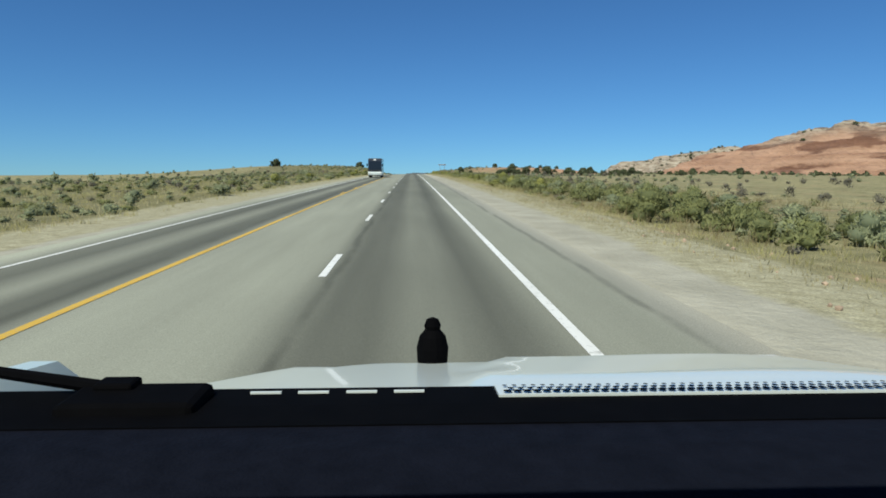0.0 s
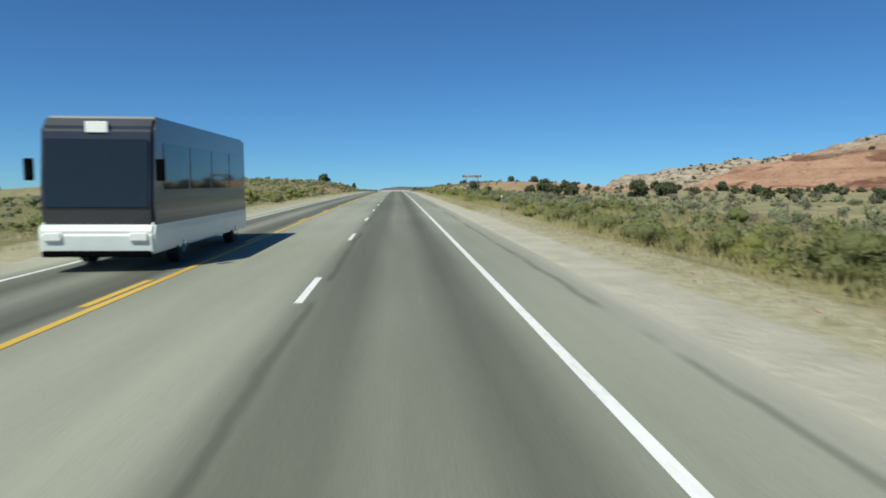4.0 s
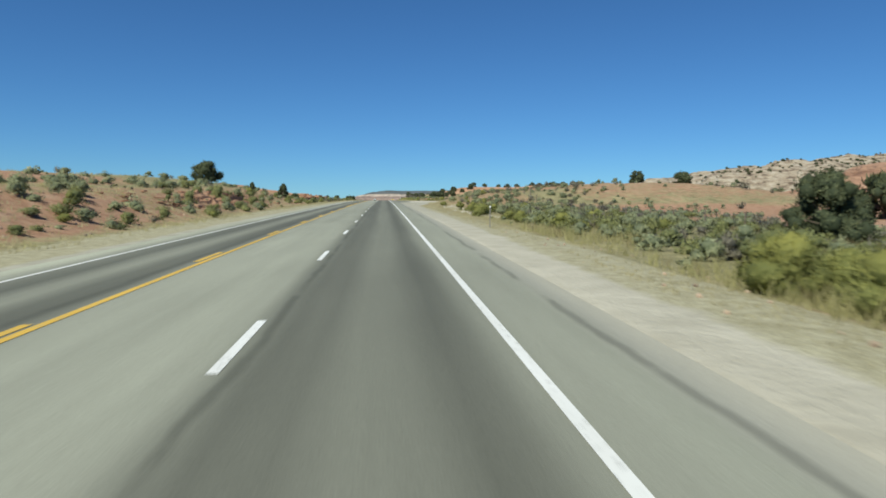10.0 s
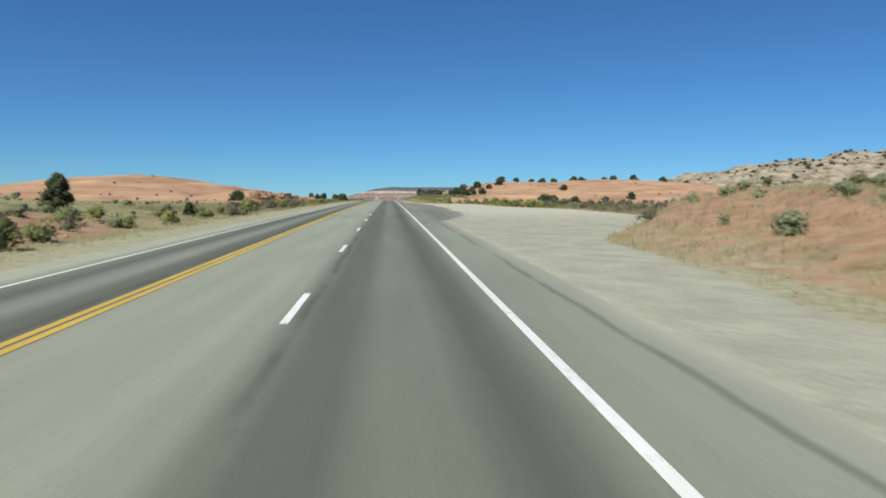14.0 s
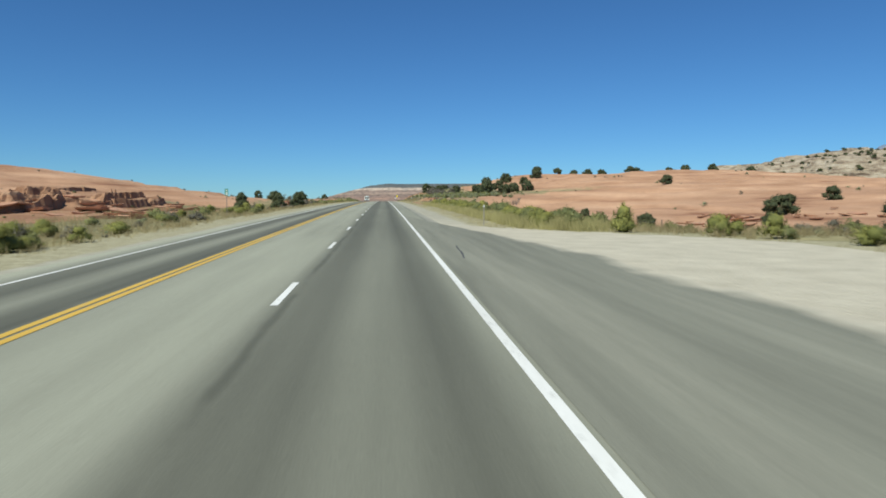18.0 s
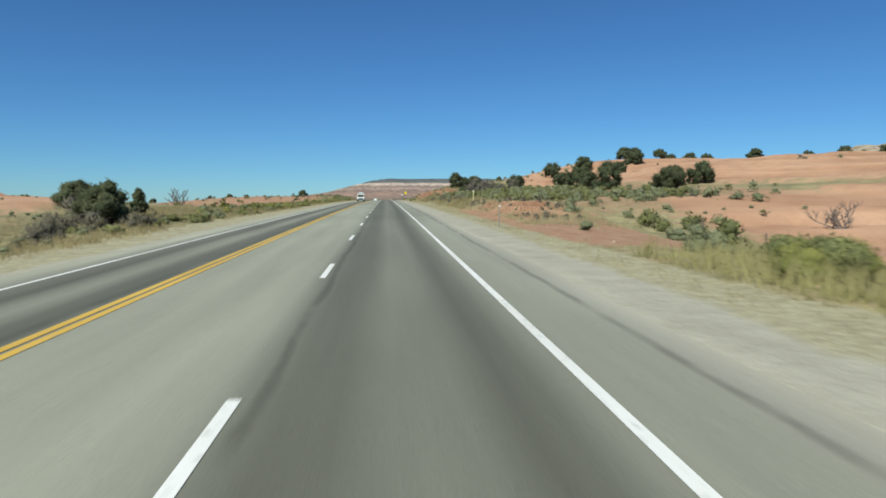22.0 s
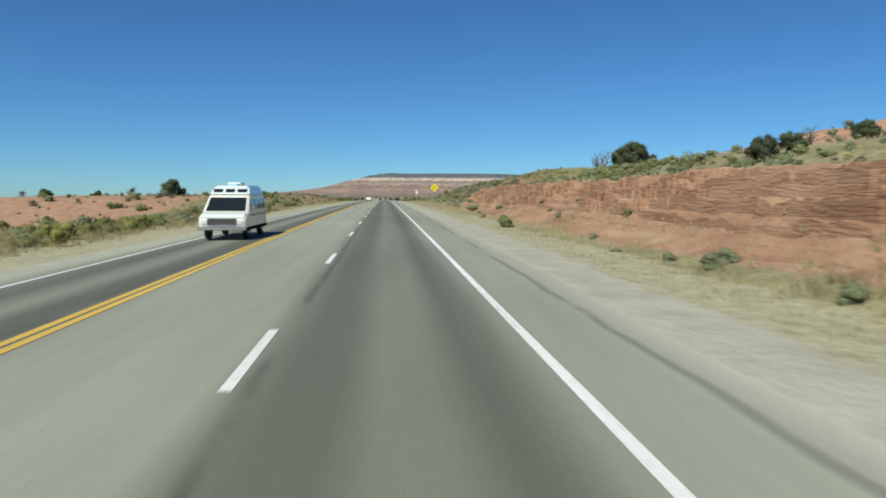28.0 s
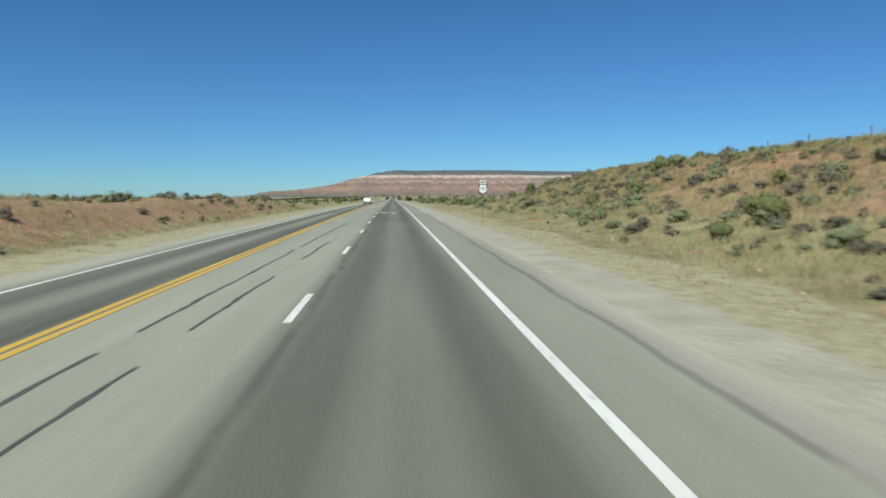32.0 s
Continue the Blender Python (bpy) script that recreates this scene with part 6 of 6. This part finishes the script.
# ---- vehicles ----
def wheel(parent, x, y, r, wide, out):
    """tyre with a rounded tread and a dished rim"""
    bm = bmesh.new()
    bmesh.ops.create_cone(bm, cap_ends=True, segments=28, radius1=r, radius2=r, depth=wide, matrix=pose(0, 0, 0, 0, 90, 0))
    bmesh.ops.bevel(bm, geom=[e for e in bm.edges if abs(e.verts[0].co.x - e.verts[1].co.x) < 1e-5], offset=wide * 0.16, segments=2, affect="EDGES")
    w = part("wheel", bm, M_RUBBER, parent, "black rubber tyre")
    w.matrix_basis = pose(x, y, r)
    bm = bmesh.new()
    bmesh.ops.create_cone(bm, cap_ends=True, segments=24, radius1=r * 0.6, radius2=r * 0.5, depth=0.05, matrix=pose(out * (wide / 2 + 0.01), 0, 0, 0, 90 * out, 0))
    bmesh.ops.create_cone(bm, cap_ends=True, segments=10, radius1=r * 0.2, radius2=r * 0.15, depth=0.07, matrix=pose(out * (wide / 2 + 0.03), 0, 0, 0, 90 * out, 0))
    part("rim", bm, M_CHROME, w, "metal rim")


def on_road(x, y, turn):
    """a pose on the road's surface with its slope; turn 180 faces south"""
    slope = math.degrees(math.atan(float(road_z(y + 1) - road_z(y - 1)) / 2))
    return pose(x, y, float(road_z(y)) + float(crown(np.array(x))) + 0.004, slope, 0, 0) @ pose(0, 0, 0, 0, 0, turn)


# old camper van, driving south in the west lane
van = thing("camper_van", "old white camper van with a raised roof", "van", on_road(-7.1, 780.6, 180))


def drawn_in(bm, z0, k):
    """narrows a body above z0"""
    for v in bm.verts:
        v.co.x *= 1 - k * max(0.0, v.co.z - z0)
    return bm


bmv = drawn_in(loft([(2.5, 0.5), (2.56, 0.78), (2.5, 1.0), (2.3, 1.1), (1.9, 1.2), (1.14, 1.86), (1.0, 1.95), (-2.5, 1.95), (-2.62, 1.8), (-2.62, 0.5)], -0.98, 0.98), 1.1, 0.13)
bmesh.ops.bevel(bmv, geom=list(bmv.edges), offset=0.05, segments=2, affect="EDGES")
part("body", bmv, M_CREAM, van, "white upper and cream lower body")
bmv = drawn_in(loft([(1.06, 1.92), (0.86, 2.16), (0.5, 2.36), (-2.2, 2.4), (-2.5, 1.92)], -0.88, 0.88), 1.92, 0.35)
bmesh.ops.bevel(bmv, geom=list(bmv.edges), offset=0.07, segments=2, affect="EDGES")
part("raised_roof", bmv, M_PAINTWHITE, van, "white raised roof")
part("hood", drawn_in(loft([(2.52, 0.98), (2.32, 1.115), (1.93, 1.215), (1.9, 1.15), (2.45, 0.95)], -0.9, 0.9), 1.1, 0.13), M_PAINTWHITE, van, "white sloping hood")
part("windscreen", drawn_in(loft([(1.86, 1.25), (1.2, 1.83), (1.17, 1.8), (1.82, 1.22)], -0.86, 0.86), 1.1, 0.13), M_GLASS, van, "dark windscreen")
for x in (-0.52, 0.0, 0.52):
    part("roof_window", loft([(0.96, 2.07), (0.83, 2.21), (0.79, 2.18), (0.92, 2.04)], x - 0.2, x + 0.2), M_GLASS, van, "small dark window")
for s in (-1, 1):
    for y0, y1 in ((0.35, 1.05), (-0.75, 0.2), (-1.75, -0.9), (-2.4, -1.9)):
        part("side_window", drawn_in(boxed(min(s * 0.965, s * 0.995), max(s * 0.965, s * 0.995), y0, y1, 1.28, 1.76, 0.003), 1.1, 0.13), M_GLASS, van)
    part("headlight", boxed(s * 0.74 - 0.12, s * 0.74 + 0.12, 2.52, 2.6, 0.7, 0.88, 0.02), M_LAMP, van, "round-cornered headlight")
    part("wing_mirror", boxed(s * 1.1 - 0.07, s * 1.1 + 0.07, 1.35, 1.42, 1.25, 1.5, 0.02), M_CHROME, van)
    part("sill", boxed(min(s * 0.95, s * 1.0), max(s * 0.95, s * 1.0), -2.5, 2.3, 0.42, 0.56, 0.01), M_PLASTIC, van, "dark lower sill")
    wheel(van, s * 0.82, 1.55, 0.36, 0.22, s)
    wheel(van, s * 0.82, -1.6, 0.36, 0.22, s)
grille = part("grille", boxed(-0.6, 0.6, 2.53, 2.585, 0.66, 0.94, 0.01), M_PLASTIC, van, "dark grille with chrome bars")
for z in (0.68, 0.74, 0.8, 0.86, 0.92):
    part("bar", boxed(-0.6, 0.6, 2.58, 2.6, z - 0.012, z + 0.012, 0.004), M_CHROME, grille)
part("bumper", boxed(-1.0, 1.0, 2.52, 2.68, 0.44, 0.6, 0.03), M_CHROME, van, "chrome bumper")
part("roof_vent", boxed(-0.3, 0.3, -0.9, 0.1, 2.37, 2.52, 0.05), M_PAINTWHITE, van, "white roof vent box")
part("roof_box", boxed(-0.25, 0.25, 0.12, 0.42, 2.33, 2.47, 0.05), plain("pale_blue_plastic", (0.35, 0.55, 0.65), 0.4), van, "pale blue roof hatch")
part("stripe", boxed(-0.995, 0.995, -2.4, 1.3, 1.02, 1.08), M_DARKPAINT, van, "dark stripe along the side")

# dark coach further down the hill
coach = thing("motor_coach", "dark motor coach with a white lower front", "coach", on_road(-7.0, 132.5, 180))
bmv = loft([(6.0, 0.95), (6.05, 1.6), (5.85, 3.3), (5.6, 3.6), (-3.3, 3.6), (-3.35, 0.95)], -1.27, 1.27)
bmesh.ops.bevel(bmv, geom=list(bmv.edges), offset=0.08, segments=2, affect="EDGES")
part("body", bmv, M_DARKPAINT, coach, "dark upper body")
bmv = loft([(6.1, 0.42), (6.16, 0.9), (6.05, 1.15), (-3.3, 1.15), (-3.35, 0.42)], -1.29, 1.29)
bmesh.ops.bevel(bmv, geom=list(bmv.edges), offset=0.06, segments=2, affect="EDGES")
part("lower_body", bmv, M_PAINTWHITE, coach, "white lower body")
part("windscreen", loft([(6.08, 1.5), (5.93, 3.05), (5.9, 3.03), (6.04, 1.48)], -1.15, 1.15), M_GLASS, coach, "wide dark windscreen")
part("sign_panel", boxed(-0.25, 0.25, 5.82, 5.9, 3.2, 3.45, 0.01), M_WHITE, coach, "small pale panel over the windscreen")
for s in (-1, 1):
    part("headlight", boxed(s * 0.95 - 0.2, s * 0.95 + 0.2, 6.12, 6.2, 0.72, 0.92, 0.03), M_LAMP, coach, "headlight")
    part("wing_mirror", boxed(s * 1.45 - 0.1, s * 1.45 + 0.1, 6.0, 6.1, 2.1, 2.6, 0.03), M_PLASTIC, coach)
    for y0 in (-2.9, -0.8, 1.3, 3.4):
        part("side_window", boxed(min(s * 1.262, s * 1.28), max(s * 1.262, s * 1.28), y0, y0 + 1.9, 1.9, 3.0, 0.003), M_GLASS, coach)
    wheel(coach, s * 1.1, 4.0, 0.5, 0.3, s)
    wheel(coach, s * 1.1, -1.6, 0.5, 0.3, s)
part("bumper", boxed(-1.2, 1.2, 6.05, 6.2, 0.36, 0.5, 0.03), M_PLASTIC, coach, "dark bumper")

# white car far ahead
car = thing("pickup_car", "small white pickup car far down the road", "car", on_road(-6.9, 1036, 180))
bmv = loft([(2.6, 0.4), (2.62, 0.8), (2.5, 0.98), (1.3, 1.08), (0.7, 1.68), (-0.6, 1.72), (-0.9, 1.1), (-2.6, 1.08), (-2.62, 0.4)], -0.93, 0.93)
bmesh.ops.bevel(bmv, geom=list(bmv.edges), offset=0.05, segments=2, affect="EDGES")
part("body", bmv, M_PAINTWHITE, car)
part("windscreen", loft([(1.26, 1.12), (0.74, 1.64), (0.71, 1.62), (1.22, 1.1)], -0.78, 0.78), M_GLASS, car)
part("bumper", boxed(-0.95, 0.95, 2.58, 2.72, 0.4, 0.6, 0.03), M_PLASTIC, car)
for s in (-1, 1):
    part("headlight", boxed(s * 0.7 - 0.15, s * 0.7 + 0.15, 2.56, 2.65, 0.68, 0.82, 0.02), M_LAMP, car)
    wheel(car, s * 0.8, 1.65, 0.37, 0.23, s)
    wheel(car, s * 0.8, -1.6, 0.37, 0.23, s)

# ---- the white truck that stands where the drive begins ----
truck = thing("white_truck", "white truck with a black hood ornament on the asphalt lane", "truck", pose(-0.19, 0.044, 0.0018, math.degrees(math.atan(0.042)), 0, 0))
n_x, n_y = 41, 25
ux, uy = np.meshgrid(np.linspace(-1.28, 1.28, n_x), np.linspace(0, 1, n_y))
yy = 1.42 + uy * 1.08
zz = 1.541 - 0.215 * (yy - 1.42) - 0.5 * np.clip(yy - 2.2, 0, 1) ** 1.6 * 2.0 - 0.012 * np.abs(ux) ** 4 + 0.018 * smooth(0.16, 0.2, ux - 0.22 * (uy - 0.3)) * smooth(0.05, 0.2, uy) + 0.018 * smooth(0.3, 0.34, -ux) - 0.13 * smooth(0.05, 1.15, -ux) + 0.022 * smooth(0.4, 1.28, ux)
idx = np.arange(n_x * n_y).reshape(n_y, n_x)
quads = np.stack([idx[:-1, :-1], idx[:-1, 1:], idx[1:, 1:], idx[1:, :-1]], -1).reshape(-1, 4)
hood = part("hood", fast_mesh("hood", np.stack([ux, yy, zz], -1).reshape(-1, 3), quads, M_PAINTWHITE, True), None, truck, "white hood with raised creases")
orn = bmesh.new()
prof = [(0.0, 0.05), (0.05, 0.053), (0.09, 0.043), (0.112, 0.025), (0.125, 0.028), (0.145, 0.02), (0.152, 0.004)]
rings = []
for z, r in prof:
    rings.append([orn.verts.new((r * math.cos(a), r * math.sin(a), z)) for a in np.linspace(0, 2 * math.pi, 15)[:-1]])
for ra, rb in zip(rings, rings[1:]):
    for i in range(14):
        orn.faces.new((ra[i], ra[(i + 1) % 14], rb[(i + 1) % 14], rb[i]))
orn.faces.new(rings[-1])
part("hood_ornament", orn, M_PLASTIC, truck, "small black hood ornament").matrix_basis = pose(0.07, 2.2, 1.375)
part("cowl", loft([(1.2, 1.5), (1.2, 1.562), (1.32, 1.556), (1.45, 1.546), (1.47, 1.49)], -1.19, 1.19), M_PLASTIC, truck, "black windscreen cowl")
for k, x in enumerate((-0.305, -0.206, -0.105, -0.005)):
    part("cowl_slot", boxed(x - 0.032, x + 0.032, 1.404, 1.411, 1.547, 1.5535), M_PAINTWHITE, truck)
band = part("dot_band", loft([(1.36, 1.552), (1.36, 1.558), (1.44, 1.552), (1.44, 1.546)], 0.18, 1.18), M_PAINTWHITE, truck, "pale band with black dots")
bm = bmesh.new()
for row in range(3):
    for k in range(47):
        x = 0.2 + 0.0205 * k + (row % 2) * 0.01
        bmesh.ops.create_circle(bm, cap_ends=True, segments=8, radius=0.0055 + 0.002 * (2 - row), matrix=pose(x, 1.375 + 0.022 * row, 1.5615 - 0.0016 * row, -5, 0, 0))
part("dots", bm, M_PLASTIC, band, "rows of black dots")
dash = part("dashboard", loft([(1.205, 1.35), (1.205, 1.559), (1.1, 1.562), (0.95, 1.556), (0.5, 1.5), (0.4, 1.42), (0.4, 1.0), (0.6, 0.9)], -1.18, 1.18), M_DASH, truck, "dark navy vinyl dashboard")
wiper = part("wiper", boxed(-0.68, -0.41, 1.27, 1.42, 1.535, 1.576, 0.018), M_PLASTIC, truck, "black wiper housing and arm")
part("arm", tube(bmesh.new(), (-0.6, 1.38, 1.572), (-1.15, 1.6, 1.572), 0.016, 0.012, 8), M_PLASTIC, wiper)
part("blade", boxed(-0.64, -0.56, 1.36, 1.42, 1.565, 1.588, 0.008), M_PLASTIC, wiper)
for s in (-1, 1):
    part("fender", loft([(2.5, 0.55), (2.52, 1.2), (2.3, 1.36), (1.42, 1.49), (1.3, 1.45), (1.3, 0.55), (1.42, 0.55), (1.5, 0.95), (1.85, 1.02), (2.25, 0.95), (2.33, 0.55)], min(s * 1.2, s * 1.29), max(s * 1.2, s * 1.29)), M_PAINTWHITE, truck, "white front fender")
    part("door", boxed(min(s * 1.19, s * 1.25), max(s * 1.19, s * 1.25), -0.9, 1.25, 0.5, 1.5, 0.02), M_PAINTWHITE, truck, "white door panel")
    part("pillar", tube(bmesh.new(), (s * 1.2, 1.28, 1.48), (s * 0.98, 0.35, 2.42), 0.05, 0.05, 8), M_PAINTWHITE, truck, "white windscreen pillar")
    part("rear_pillar", boxed(min(s * 0.9, s * 1.02), max(s * 0.9, s * 1.02), -1.0, -0.85, 1.45, 2.42, 0.02), M_PAINTWHITE, truck)
    mir = part("wing_mirror", boxed(s * 1.42 - 0.09, s * 1.42 + 0.09, 1.3, 1.4, 1.5, 1.72, 0.04), M_PLASTIC, truck, "black wing mirror")
    part("mirror_glass", boxed(s * 1.42 - 0.07, s * 1.42 + 0.07, 1.292, 1.299, 1.53, 1.69), M_CHROME, mir, "mirror glass")
    part("headlight", boxed(s * 0.82 - 0.16, s * 0.82 + 0.16, 2.46, 2.56, 0.92, 1.14, 0.03), M_LAMP, truck, "headlight")
    wheel(truck, s * 0.9, 1.87, 0.4, 0.26, s)
    wheel(truck, s * 0.9, -2.0, 0.4, 0.26, s)
part("grille", boxed(-0.62, 0.62, 2.46, 2.54, 0.75, 1.18, 0.02), M_PLASTIC, truck, "black grille")
part("bumper", boxed(-1.05, 1.05, 2.5, 2.7, 0.45, 0.7, 0.04), M_CHROME, truck, "chrome front bumper")
part("roof", boxed(-1.0, 1.0, -1.0, 0.4, 2.4, 2.48, 0.035), M_PAINTWHITE, truck, "white roof panel")
part("cab_back", boxed(-1.0, 1.0, -1.04, -0.98, 0.5, 1.6, 0.02), M_PAINTWHITE, truck)
# opaque pane behind the view, added to block sun from the dashboard
part("rear_window_blocker", boxed(-0.92, 0.92, -1.03, -0.99, 1.6, 2.41, 0.01), M_GLASS, truck, "opaque dark rear window, unseen, keeps sun off the dashboard")
for s in (-1, 1):
    part("side_window", boxed(min(s * 0.95, s * 0.97), max(s * 0.95, s * 0.97), -0.86, 0.3, 1.5, 2.4), M_GLASS, truck, "dark side window")
part("floor_pan", boxed(-0.98, 0.98, -1.0, 2.4, 0.42, 0.5, 0.01), M_PLASTIC, truck)
part("seat", boxed(-0.85, 0.85, -0.85, -0.25, 0.5, 1.0, 0.08), M_DASH, truck, "dark bench seat")
part("cargo_bed", boxed(-1.02, 1.02, -3.1, -1.08, 0.5, 1.2, 0.03), M_PAINTWHITE, truck, "white cargo bed")
